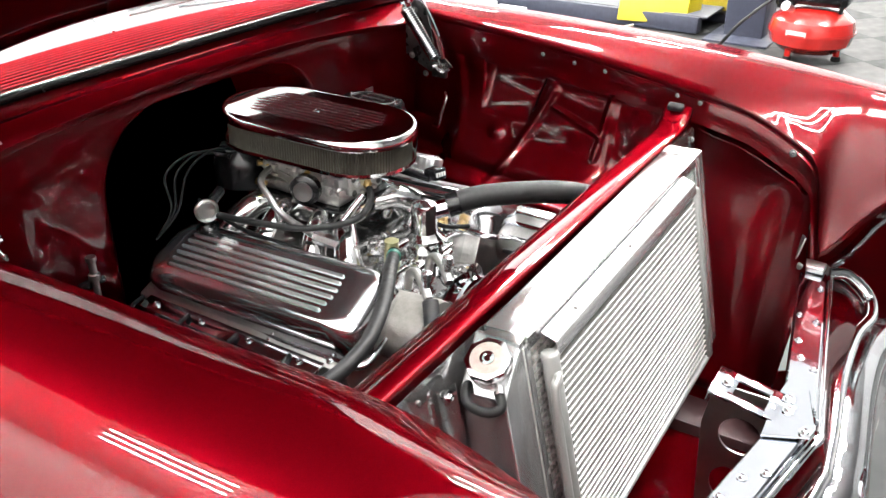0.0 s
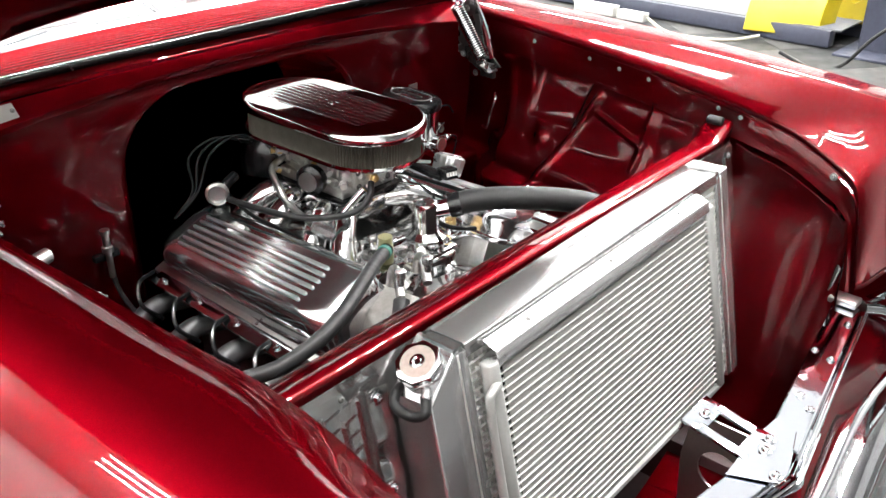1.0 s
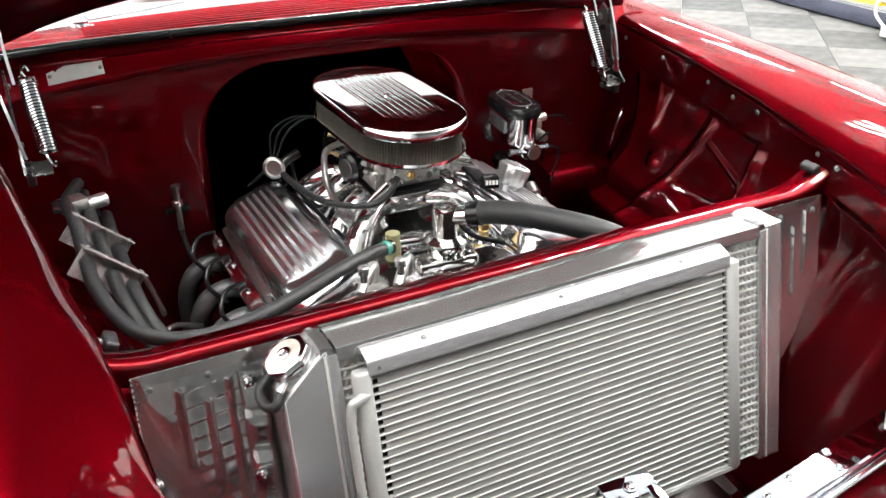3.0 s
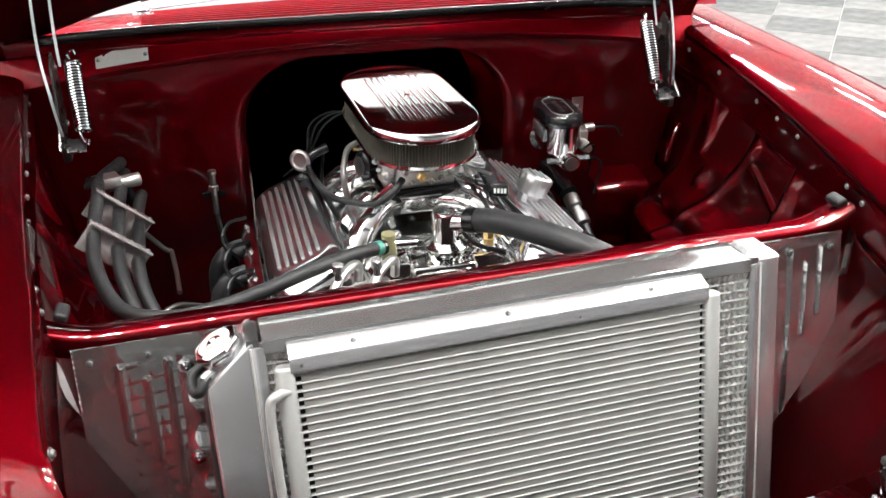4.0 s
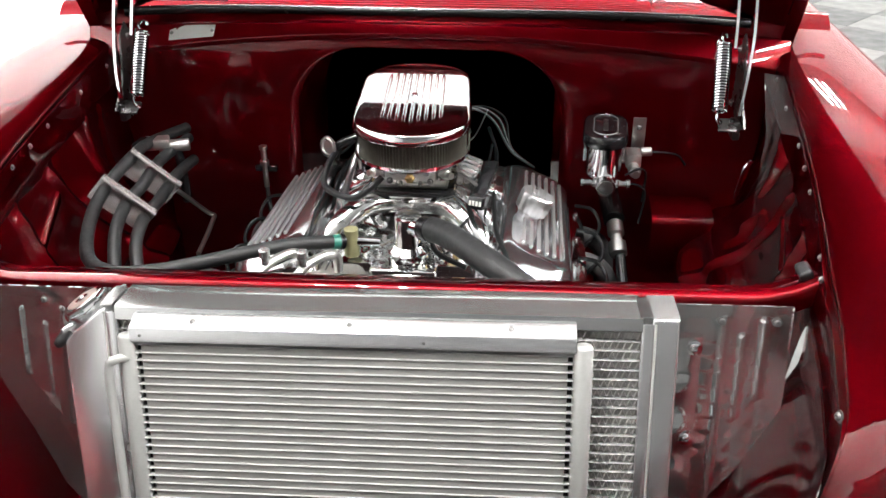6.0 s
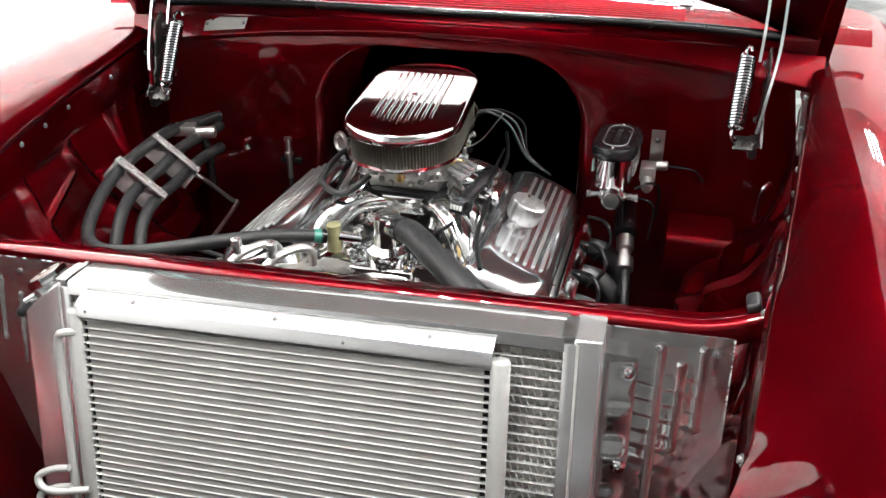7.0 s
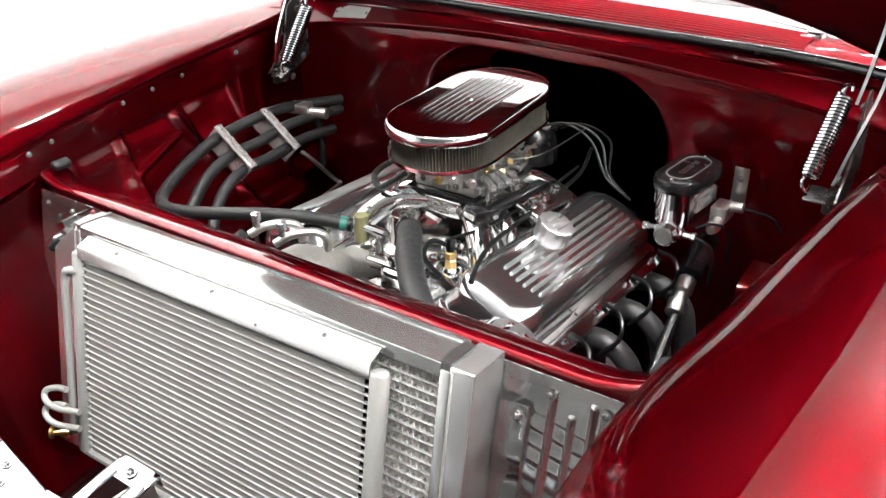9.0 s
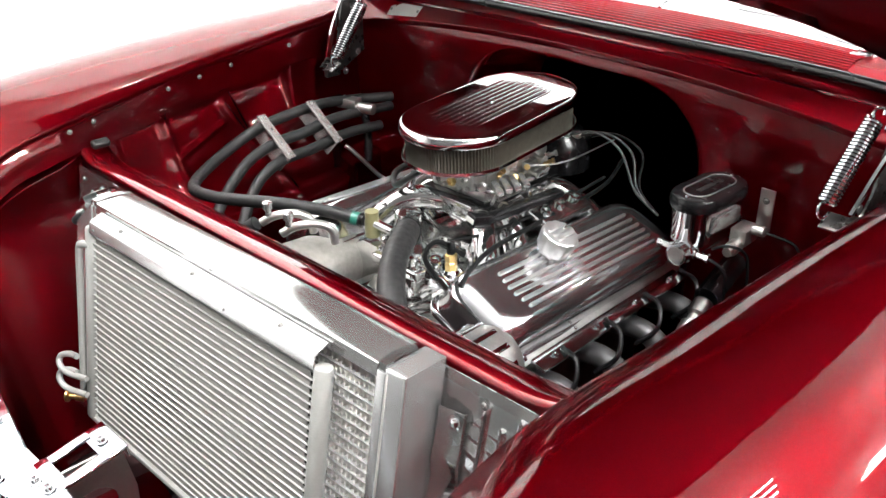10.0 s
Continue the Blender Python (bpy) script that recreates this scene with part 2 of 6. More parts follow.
def lathe(bm, profile, m, n=24):
    """Turns a profile of (radius, height) about z and sets it by m."""
    rows = [[m @ Vector((max(r, 1e-4) * math.cos(2 * math.pi * j / n), max(r, 1e-4) * math.sin(2 * math.pi * j / n), h)) for j in range(n)]
            for r, h in profile]
    return loft(bm, rows, True, True)


def aim(at, to):
    """A frame at a point whose z axis runs towards another."""
    return Matrix.Translation(at) @ (Vector(to) - Vector(at)).to_track_quat("Z", "Y").to_matrix().to_4x4()


def prism(bm, outline, h0, h1, m=None, bevel=0.0, seg=2):
    """A flat outline (x, y) thickened from h0 to h1."""
    tmp = bmesh.new()
    lo = [tmp.verts.new((x, y, h0)) for x, y in outline]
    hi = [tmp.verts.new((x, y, h1)) for x, y in outline]
    n = len(lo)
    tmp.faces.new(lo[::-1])
    tmp.faces.new(hi)
    for i in range(n):
        tmp.faces.new((lo[i], lo[(i + 1) % n], hi[(i + 1) % n], hi[i]))
    if bevel:
        bmesh.ops.bevel(tmp, geom=[e for e in tmp.edges if abs(e.verts[0].co.z - e.verts[1].co.z) < 1e-6], offset=bevel,
                        segments=seg, profile=0.5, affect="EDGES")
    merge(bm, tmp, m)
    return bm


def stadium(length, width, n=16):
    """The outline of an oval with straight sides, long in y."""
    r, s = width / 2, length / 2 - width / 2
    up = [(r * math.cos(math.pi * i / n), s + r * math.sin(math.pi * i / n)) for i in range(n + 1)]
    return up + [(-x, -y) for x, y in up]


def rounded(w, h, r, n=5):
    """The outline of a rectangle with round corners."""
    out = []
    for cx, cy, a0 in ((w / 2 - r, h / 2 - r, 0), (-w / 2 + r, h / 2 - r, 90), (-w / 2 + r, -h / 2 + r, 180), (w / 2 - r, -h / 2 + r, 270)):
        out += [(cx + r * math.cos(radians(a0 + 90 * i / n)), cy + r * math.sin(radians(a0 + 90 * i / n))) for i in range(n + 1)]
    return out


def lerp(x, pts):
    """Piecewise-linear value at x of (x, value) pairs in rising order."""
    return float(np.interp(x, [p[0] for p in pts], [p[1] for p in pts]))


def soft(x, pts, w):
    """The same, rounded over a width of 2 w."""
    return sum(lerp(x + w * k / 4, pts) for k in range(-4, 5)) / 9


def bolt_mesh(r=0.0045, h=0.005):
    """A button-head bolt on a washer, on z."""
    bm = B()
    lathe(bm, [(r * 1.5, 0), (r * 1.5, h * 0.25), (r, h * 0.3), (r, h * 0.6), (r * 0.8, h * 0.9), (r * 0.4, h), (r * 0.35, h * 0.7)], Matrix(), 12)
    return link_mesh("bolt", bm, ZINC)


BOLT = bolt_mesh()
BOLT_BRIGHT = bolt_mesh()
BOLT_BRIGHT.materials[0] = CHROME


def bolt(parent, at, to, scale=1.0, mesh=None):
    ob = part("bolt", mesh or BOLT, None, parent)
    ob.matrix_basis = aim(at, Vector(at) + Vector(to)) @ Matrix.Scale(scale, 4)
    return ob

# ---- the hall ----
X0, X1, Y0, Y1, ZC = -2.72, 12.0, -16.0, 13.0, 5.6


def hall():
    solid("floor", box(B(), ((X0 + X1) / 2, (Y0 + Y1) / 2, -0.055), (X1 - X0 + 0.4, Y1 - Y0 + 0.4, 0.10)), SLAB, "grey floor bed under checkered tiles", "floor", "structure")
    solid("ceiling", box(B(), ((X0 + X1) / 2, (Y0 + Y1) / 2, ZC + 0.06), (X1 - X0 + 0.4, Y1 - Y0 + 0.4, 0.12)), CEIL, "pale painted hall ceiling", "ceiling", "structure")
    for name, c, s, m in (("wall_west", (X0 - 0.1, (Y0 + Y1) / 2, ZC / 2), (0.2, Y1 - Y0, ZC), WALLWHITE),
                          ("wall_east", (X1 + 0.1, (Y0 + Y1) / 2, ZC / 2), (0.2, Y1 - Y0, ZC), WALLWHITE),
                          ("wall_north", ((X0 + X1) / 2, Y1 + 0.1, ZC / 2), (X1 - X0 + 0.4, 0.2, ZC), PALEWALL),
                          ("wall_south", ((X0 + X1) / 2, Y0 - 0.1, ZC / 2), (X1 - X0 + 0.4, 0.2, ZC), GREYWALL)):
        solid(name, box(B(), c, s), m, "bright white painted hall wall" if m is WALLWHITE else "pale painted hall wall" if m is PALEWALL else "plain grey painted hall wall", "wall", "structure")
    solid("baseboard", box(B(), (X0 + 0.008, (Y0 + Y1) / 2, 0.07), (0.016, Y1 - Y0, 0.14), None, 0.003), BASEBOARD, "grey rubber baseboard along the white wall", "baseboard", "structure")


hall()


def fixture():
    """A hanging high-bay lamp with three bare tubes, along y."""
    t = thing("ceiling_light", "white hanging light fixture with three lit tubes", "light fixture", "ceiling lights")
    part("housing", box(B(), (0, 0, 0.03), (0.10, 1.26, 0.05), None, 0.006), REFLECTOR, t)
    for y in (-0.58, 0.58):
        part("end_bracket", box(B(), (0, y, 0.012), (0.60, 0.03, 0.02), None, 0.004), REFLECTOR, t)
    for x in (-0.26, 0.0, 0.26):
        bm = B()
        tube(bm, [(x, -0.6, -0.012), (x, 0.6, -0.012)], 0.013, 8, 0)
        part("tube", bm, LAMP, t, "lit fluorescent tube")
    for y in (-0.5, 0.5):
        bm = B()
        tube(bm, [(0, y, 0.05), (0, y, 0.6)], 0.004, 6, 0)
        part("hanger", bm, STEEL, t)
    return t


_f = fixture()
_places = [(x, y) for x in (-0.9, 2.3, 5.4, 8.6) for y in (-0.7, 2.6, 6.1, 9.8)]
_f.location = (*_places[0], 5.0)
for _x, _y in _places[1:]:
    copy_thing(_f, pose(_x, _y, 5.0))

# ---- the car's body ----
# centre line x = 0, front towards -y; half-profiles for one side, mirrored by side = -1 or 1
car = thing("car", "candy red vintage car with its bonnet up and grille removed", "car", at=(0, 0.5, 0))

E_X = [(-0.42, 0.650), (-0.33, 0.600), (-0.25, 0.560), (-0.178, 0.522), (-0.165, 0.530), (-0.152, 0.543), (-0.135, 0.557), (-0.1, 0.572), (-0.05, 0.578), (0.0, 0.583), (0.1, 0.593), (0.2, 0.610), (0.35, 0.632), (0.5, 0.651), (0.7, 0.677), (0.87, 0.698), (1.05, 0.727), (1.35, 0.78)]
E_Z = [(-0.42, 0.925), (-0.33, 0.870), (-0.25, 0.790), (-0.178, 0.690), (-0.165, 0.750), (-0.152, 0.820), (-0.135, 0.865), (-0.1, 0.888), (-0.05, 0.911), (0.0, 0.934), (0.1, 0.951), (0.2, 0.960), (0.35, 0.976), (0.5, 0.988), (0.7, 0.999), (0.87, 1.004), (1.35, 1.01)]
C_X = [(-0.44, 0.66), (-0.2, 0.69), (0.0, 0.72), (0.2, 0.745), (0.5, 0.765), (1.35, 0.80)]
C_Z = [(-0.44, 0.950), (-0.2, 0.983), (0.0, 0.999), (0.2, 1.008), (0.5, 1.017), (1.35, 1.025)]
S_X = [(-0.44, 0.82), (-0.2, 0.89), (0.12, 0.93), (0.55, 0.95), (1.35, 0.95)]
BOLT_X = [(0.1, 0.583), (0.2, 0.606), (0.341, 0.627), (0.504, 0.649), (0.67, 0.666), (0.95, 0.70)]
BOLT_Z = [(0.1, 0.929), (0.2, 0.938), (0.341, 0.951), (0.504, 0.961), (0.67, 0.968), (0.95, 0.976)]


def fender(side):
    """Outer wing: shelf edge, rolled lip, crown and flank, out of cross-sections along the car."""
    rows = []
    for y in [*np.linspace(-0.42, -0.19, 9), *np.linspace(-0.178, -0.10, 11), *np.linspace(-0.08, 1.35, 50)]:
        w = 0.006 + 0.029 * min(1.0, max(0.0, (y + 0.14) / 0.08))
        ex, ez, cx, cz, sx = soft(y, E_X, w), soft(y, E_Z, w), soft(y, C_X, 0.12), soft(y, C_Z, 0.12), soft(y, S_X, 0.15)
        ex2, ez2 = soft(y, E_X, 0.09), soft(y, E_Z, 0.09)
        p = [(ex + 0.003, ez - 0.014), (ex, ez - 0.006), (ex + 0.0006, ez - 0.0012), (ex + 0.004, ez + 0.0016)]
        for k in (0.12, 0.3, 0.5, 0.7, 0.85, 1.0):
            b = min(1.0, k / 0.45)
            fx, fz = ex + (ex2 - ex) * b, ez + (ez2 - ez) * b
            p.append((fx + (cx - fx) * k, fz + (cz - fz) * math.sin(k * math.pi / 2) + 0.003 * (1 - k)))
        for a in (12, 25, 40, 55, 70, 82):
            p.append((cx + (sx - cx) * math.sin(radians(a)) ** 0.82, cz - 0.20 * (1 - math.cos(radians(a)) ** 0.82)))
        p += [(sx + 0.001, cz - 0.22), (sx, cz - 0.34), (sx - 0.01, cz - 0.5), (sx - 0.03, 0.33)]
        rows.append([(side * x, y, z) for x, z in p])
    bm = loft(B(), rows)
    bmesh.ops.solidify(bm, geom=bm.faces[:], thickness=0.0015)
    part("fender", bm, RED, car, "glossy candy red fender", 50)
    m = Matrix.Translation((side * 0.73, -0.37, 0.80)) @ pose(0, 0, 0, 90, 0, 0)
    part("headlight_ring", lathe(B(), [(0.088, 0), (0.108, 0.004), (0.118, -0.004), (0.12, -0.03), (0.10, -0.02), (0.088, -0.01)], m, 32), CHROME, car, "chrome headlight ring")
    part("headlight", lathe(B(), [(0.088, -0.01), (0.088, 0.0), (0.06, 0.014), (0.02, 0.02)], m, 28), GLASS, car, "clear domed headlight")
    # inner shelf that carries the bolts
    rows = []
    for y in [*np.linspace(-0.178, -0.10, 12), *np.linspace(-0.08, 1.0, 36)]:
        w = 0.006 + 0.029 * min(1.0, max(0.0, (y + 0.14) / 0.08))
        ex, ez, bx, bz = soft(y, E_X, w) + 0.002, soft(y, E_Z, w) - 0.012, soft(y, BOLT_X, 0.03), soft(y, BOLT_Z, 0.03)
        if y < 0.1:
            bx, bz = ex - 0.009, ez - 0.014
        rows.append([(side * (ex + 0.004), y, ez + 0.002), (side * (ex - 0.001), y, ez - 0.001), (side * (ex - 0.001), y, ez - 0.004), (side * (bx + 0.004), y, bz + 0.006),
                     (side * (bx + 0.004), y, bz - 0.018), (side * (bx + 0.002), y, bz - 0.030), (side * (bx + (0.001 if y > 0.12 else -0.004)), y, bz - 0.052)])
    bm = loft(B(), rows)
    bmesh.ops.solidify(bm, geom=bm.faces[:], thickness=0.0015)
    lip = part("fender_lip", bm, MAROON, car, "dark red inner lip of the fender", 50)
    for y in (0.113, 0.165, 0.341, 0.42, 0.504, 0.67, 0.83):
        bolt(lip, (side * (lerp(y, BOLT_X) + 0.004), y, lerp(y, BOLT_Z)), (-side, 0, 0.15), 0.75)
    for y in (-0.087,):
        ex, ez = lerp(y, E_X), lerp(y, E_Z)
        bolt(lip, (side * (ex - 0.005), y, ez - 0.024), (-side, -0.1, 0.1), 1.1)


def inner_panel(side):
    """Splash panel of the engine bay, pressed with a wheel bulge, ribs and a bottom ledge."""
    rows = []
    def st(v, w):
        return 1 / (1 + math.exp(-max(-60.0, min(60.0, v / w))))

    def crease(y, z, a, b, w):
        """Height of a rounded crease that runs from a to b on the panel."""
        d = (b[0] - a[0], b[1] - a[1])
        k = max(0.0, min(1.0, ((y - a[0]) * d[0] + (z - a[1]) * d[1]) / (d[0] ** 2 + d[1] ** 2)))
        return math.exp(-((y - a[0] - k * d[0]) ** 2 + (z - a[1] - k * d[1]) ** 2) / w ** 2)
    for y in np.linspace(0.13, 0.93, 150):
        bx, bz = lerp(y, BOLT_X) - 0.016, lerp(y, BOLT_Z) - 0.044
        row = []
        for z in [*np.linspace(bz, 0.64, 110), *np.linspace(0.63, 0.28, 12)]:
            bulge = st(y - 0.30, 0.02) * st(0.74 - y, 0.02)
            x = bx + 0.012 * st(0.90 - z, 0.006) + 0.016 * math.exp(-((bz - z) / 0.035) ** 2)
            x -= (0.035 * st(0.80 - z, 0.02) + 0.065 * st(0.735 - z, 0.012)) * (0.25 + 0.75 * bulge)
            x -= 0.05 * st(0.675 - z, 0.003)
            # pressed field that leans back, a boss below it, creases and a shallow step
            near = 0.495 + 0.30 * (0.907 - z)
            inside = st(y - near, 0.0022) * st(0.655 - y, 0.0022) * st(0.840 + 0.14 * y - z, 0.0022) * st(z - 0.802, 0.0022)
            x += (0.006 + 0.22 * (z - 0.80)) * inside
            x -= 0.016 * math.exp(-((y - 0.60) / 0.020) ** 2 - ((z - 0.768) / 0.018) ** 2)
            x -= 0.012 * crease(y, z, (0.465, 0.885), (0.569, 0.676), 0.010)
            x -= 0.005 * crease(y, z, (0.459, 0.847), (0.336, 0.810), 0.006)
            x -= 0.008 * crease(y, z, (0.316, 0.910), (0.334, 0.760), 0.007)
            x += 0.005 * st(y - 0.21, 0.002) * st(0.305 - y, 0.002) * st(0.892 - z, 0.002)
            x -= 0.004 * crease(y, z, (0.74, 0.91), (0.70, 0.70), 0.012)
            row.append((side * x, y, z))
        rows.append(row)
    bm = loft(B(), rows)
    bmesh.ops.solidify(bm, geom=bm.faces[:], thickness=0.0015)
    part("inner_fender", bm, MAROON, car, "pressed candy red inner fender panel", 60)
    # front panel between the radiator support and the nose
    rows = []
    for y in [*np.linspace(-0.175, -0.10, 12), *np.linspace(-0.08, 0.125, 10)]:
        ex, ez = (lerp(y, E_X) - 0.012, lerp(y, E_Z) - 0.064)
        row = []
        for k in np.linspace(0, 1, 26):
            z = ez - (ez - 0.40) * k
            x = ex + 0.006 * math.sin(k * 9) - max(0.0, 0.80 - z) ** 1.15 * 0.52
            row.append((side * x, y + 0.012 * k, z))
        rows.append(row)
    bm = loft(B(), rows)
    bmesh.ops.solidify(bm, geom=bm.faces[:], thickness=0.0015)
    part("nose_panel", bm, MAROON, car, "dark red panel beside the radiator", 60)


for _s in (-1, 1):
    _before = set(car.children)
    fender(_s)
    inner_panel(_s)
    if _s < 0:
        for _c in car.children:
            if _c not in _before:
                _c.location.x += 0.022
                _c.location.z -= 0.007


def seam_z(x):
    """Upper border of the firewall."""
    return 1.036 - 0.118 * x * x


def rim_z(x):
    """Raised edge between the sill's bright band and the gutter."""
    return max(seam_z(x) + 0.007, 1.046 - 0.010 * (x / 0.6) ** 2)


def gutter_z(x):
    return 1.013 + 0.006 * (x / 0.6) ** 2


def trim_y(x):
    return 1.165 - 0.30 * x * x


def cowl_at(x, k, up=0.0):
    """A point of the cowl's skin: k runs from the gutter back to the windshield trim."""
    y0 = 0.985 - 0.06 * (abs(x) / 0.8) ** 4
    return (x, y0 + (max(trim_y(x), y0 + 0.01) - y0) * k, gutter_z(x) + 0.022 + 0.024 * k + 0.008 * math.sin(k * math.pi) + up)


def firewall():
    """Bulkhead with its arched recess for the engine, the curved sill, and the cowl above it."""
    def arch(a, w=0.281, top=1.004, r=0.15):
        pts = [(-w, z) for z in np.linspace(0.2, top - r, 44)]
        pts += [(-w + r - r * math.cos(radians(d)), top - r + r * math.sin(radians(d))) for d in range(5, 86, 5)] + [(x, top) for x in np.linspace(-w + r, -0.004, 8)]
        return pts + [(-x, z) for x, z in pts[::-1]]
    rim = arch(0)
    # each row of the bulkhead runs from the arch's rim to the outer border
    outer = []
    for x, z in rim:
        if z < 0.84:
            outer.append((math.copysign(0.70, x), z))
        else:
            k = min(1.0, (z - 0.84) / (1.004 - 0.84))
            ox = x + math.copysign((0.70 - abs(x)) * (1 - k) ** 0.7, x) if abs(x) > 1e-6 else x
            outer.append((ox, seam_z(ox) - 0.003))
    bm = B()
    rows = []
    for k in (0, 0.02, 0.045, 0.07, *np.linspace(0.10, 0.985, 44), 1.0):
        row = []
        for (x, z), (ox, oz) in zip(rim, outer):
            px, pz = x + (ox - x) * k, z + (oz - z) * k
            y = 0.872 + (0.012 if k == 0 else 0.003 if k == 0.02 else 0.0) + 0.012 * k * k
            if 0.02 < k < 0.99:
                y += 0.0035 * noise.noise(Vector((px * 5.0, 1.7, pz * 5.0))) + 0.0012 * noise.noise(Vector((px * 17.0, 4.1, pz * 17.0)))
                for bx, bz, r, h in ((0.40, 0.955, 0.030, 0.005), (0.515, 0.93, 0.022, 0.004), (-0.40, 0.94, 0.030, 0.004), (-0.46, 0.80, 0.035, 0.005), (0.33, 0.90, 0.016, 0.003)):
                    y -= h / (1 + math.exp((math.hypot(px - bx, pz - bz) - r) / 0.004))
            row.append((px, y, pz))
        rows.append(row)
    loft(bm, rows)
    bmesh.ops.solidify(bm, geom=bm.faces[:], thickness=0.002)
    part("firewall", bm, MAROON, car, "dark candy red firewall with an arched recess", 50)
    bm = B()
    inner = [(x * 0.96, z - 0.012 if z > 0.5 else z) for x, z in rim]
    loft(bm, [[(x, 0.884, z) for x, z in rim], [(x * 0.985, 0.92, z - 0.004) for x, z in rim], [(x, 1.10, z) for x, z in inner]])
    bm.faces.new([bm.verts.new((x, 1.10, z)) for x, z in inner])
    bmesh.ops.solidify(bm, geom=bm.faces[:], thickness=0.002)
    part("recess", bm, RED, car, "deep engine recess in the firewall")
    bm = B()
    loft(bm, [[(x, 0.868, 0.700), (x, 0.845, 0.698), (x, 0.80, 0.690), (x, 0.785, 0.684), (x, 0.780, 0.674), (x, 0.785, 0.56)] for x in (0.475, 0.485, 0.54, 0.60)])
    bmesh.ops.solidify(bm, geom=bm.faces[:], thickness=0.002)
    part("toe_box", bm, MAROON, car, "candy red pressed toe box at the firewall's foot", 50)
    # sill, gutter and cowl, swept across the car
    rows = []
    for x in np.linspace(-0.72, 0.72, 61):
        a, b, c = seam_z(x), rim_z(x), gutter_z(x)
        back = -0.30 * (abs(x) / 0.72) ** 4
        sec = ((0.8715, a - 0.010), (0.8705, a - 0.003), (0.8712, a + 0.0005), (0.8735, a + 0.0022), (0.903, b - 0.0010), (0.9055, b), (0.908, b - 0.0015), (0.912, b - 0.006), (0.940, b - 0.007), (0.947, b - 0.004), (0.953, c + 0.026), (0.960, c + 0.034), (0.966, c + 0.036), (0.98, c + 0.030))
        rows.append([(x, y + back * (y - 0.872), z) for y, z in sec])
    bm = loft(B(), rows)
    bmesh.ops.solidify(bm, geom=bm.faces[:], thickness=0.0015)
    part("cowl_sill", bm, RED, car, "candy red sill and gutter below the cowl", 40)
    rows = []
    for x in np.linspace(-0.80, 0.80, 61):
        row = []
        for k in np.linspace(0, 1, 8):
            row.append(cowl_at(x, k))
        rows.append(row)
    bm = loft(B(), rows)
    bmesh.ops.solidify(bm, geom=bm.faces[:], thickness=0.002)
    cowl = part("cowl", bm, RED, car, "candy red cowl top below the windshield")
    # louvres of the air intake
    for k in np.linspace(0.30, 0.93, 10):
        bm = B()
        tube(bm, [cowl_at(x, k, 0.001) for x in np.linspace(-0.46, 0.46, 21)], 0.0021, 6, 2)
        part("louvre", bm, RED, cowl)
    bm = B()
    tube(bm, [(x, 0.968 - 0.08 * (abs(x) / 0.66) ** 4, gutter_z(x) + 0.043) for x in np.linspace(-0.64, 0.64, 25)], 0.0095, 10, 3)
    part("cowl_seal", bm, BLACK, car, "black rubber bonnet seal along the cowl")


firewall()


def windshield():
    """Wrap-round glass with its bright trim, and the two wipers."""
    rows, trim = [], []
    for a in np.linspace(-1, 1, 49):
        x = 0.74 * a
        y, z = trim_y(x), gutter_z(x) + 0.047
        rows.append([(x * (1 - 0.10 * k), y + 0.070 + 0.40 * k, z + 0.030 + 0.40 * k) for k in np.linspace(0, 1, 6)])
        trim.append([(x, y - 0.008, z - 0.008), (x, y - 0.006, z + 0.002), (x, y + 0.004, z + 0.008), (x, y + 0.020, z + 0.014), (x, y + 0.040, z + 0.019), (x, y + 0.060, z + 0.026), (x, y + 0.076, z + 0.038), (x, y + 0.080, z + 0.036), (x, y + 0.070, z)])
    bm = loft(B(), rows)
    bmesh.ops.solidify(bm, geom=bm.faces[:], thickness=0.004)
    ws = part("windshield", bm, GLASS, car, "curved windshield reflecting the lamps")
    ws.visible_shadow = False
    tr = part("windshield_trim", loft(B(), trim, True, True), CHROME, car, "broad polished windshield trim", 50)
    bm = B()
    tube(bm, [(0.0, trim_y(0) - 0.008, gutter_z(0) + 0.049), (0.0, trim_y(0) + 0.02, gutter_z(0) + 0.0625), (0.0, trim_y(0) + 0.06, gutter_z(0) + 0.0745)], 0.004, 8, 3)
    part("joint_cap", bm, CHROME, tr)
    for s in (-1, 1):
        bm = B()
        lathe(bm, [(0.026, -0.02), (0.026, 0.0), (0.02, 0.008), (0.02, 0.02), (0.012, 0.028), (0.004, 0.03)], Matrix.Translation((s * 0.46, 1.098, 1.052)), 20)
        box(bm, (s * 0.46 - s * 0.012, 1.083, 1.058), (0.03, 0.02, 0.014), None, 0.003)
        hub = part("wiper_hub", bm, CHROME, car, "chrome wiper hub")
        bm = B()
        box(bm, (0, 0, 0), (0.009, 0.26, 0.005), None, 0.0015)
        merge_m = Matrix.Translation((s * 0.46 - s * 0.118, 1.145, 1.098)) @ pose(0, 0, 0, 4, 0, s * 66)
        bmesh.ops.transform(bm, matrix=merge_m, verts=bm.verts)
        part("wiper_arm", bm, CHROME, hub)
        bm = B()
        box(bm, (0, 0, 0), (0.005, 0.30, 0.006), None, 0.0015)
        bmesh.ops.transform(bm, matrix=Matrix.Translation((s * 0.27, 1.21, 1.112)) @ pose(0, 0, 0, 6, 0, s * 80), verts=bm.verts)
        part("wiper_blade", bm, STEEL, hub, "thin metal-backed wiper blade")
    # dark cabin behind the glass
    bm = B()
    box(bm, (0, 1.66, 0.83), (1.45, 0.74, 0.5), None, 0.05, 4)
    part("dashboard", bm, RED, car, "candy red dashboard behind the glass")


windshield()

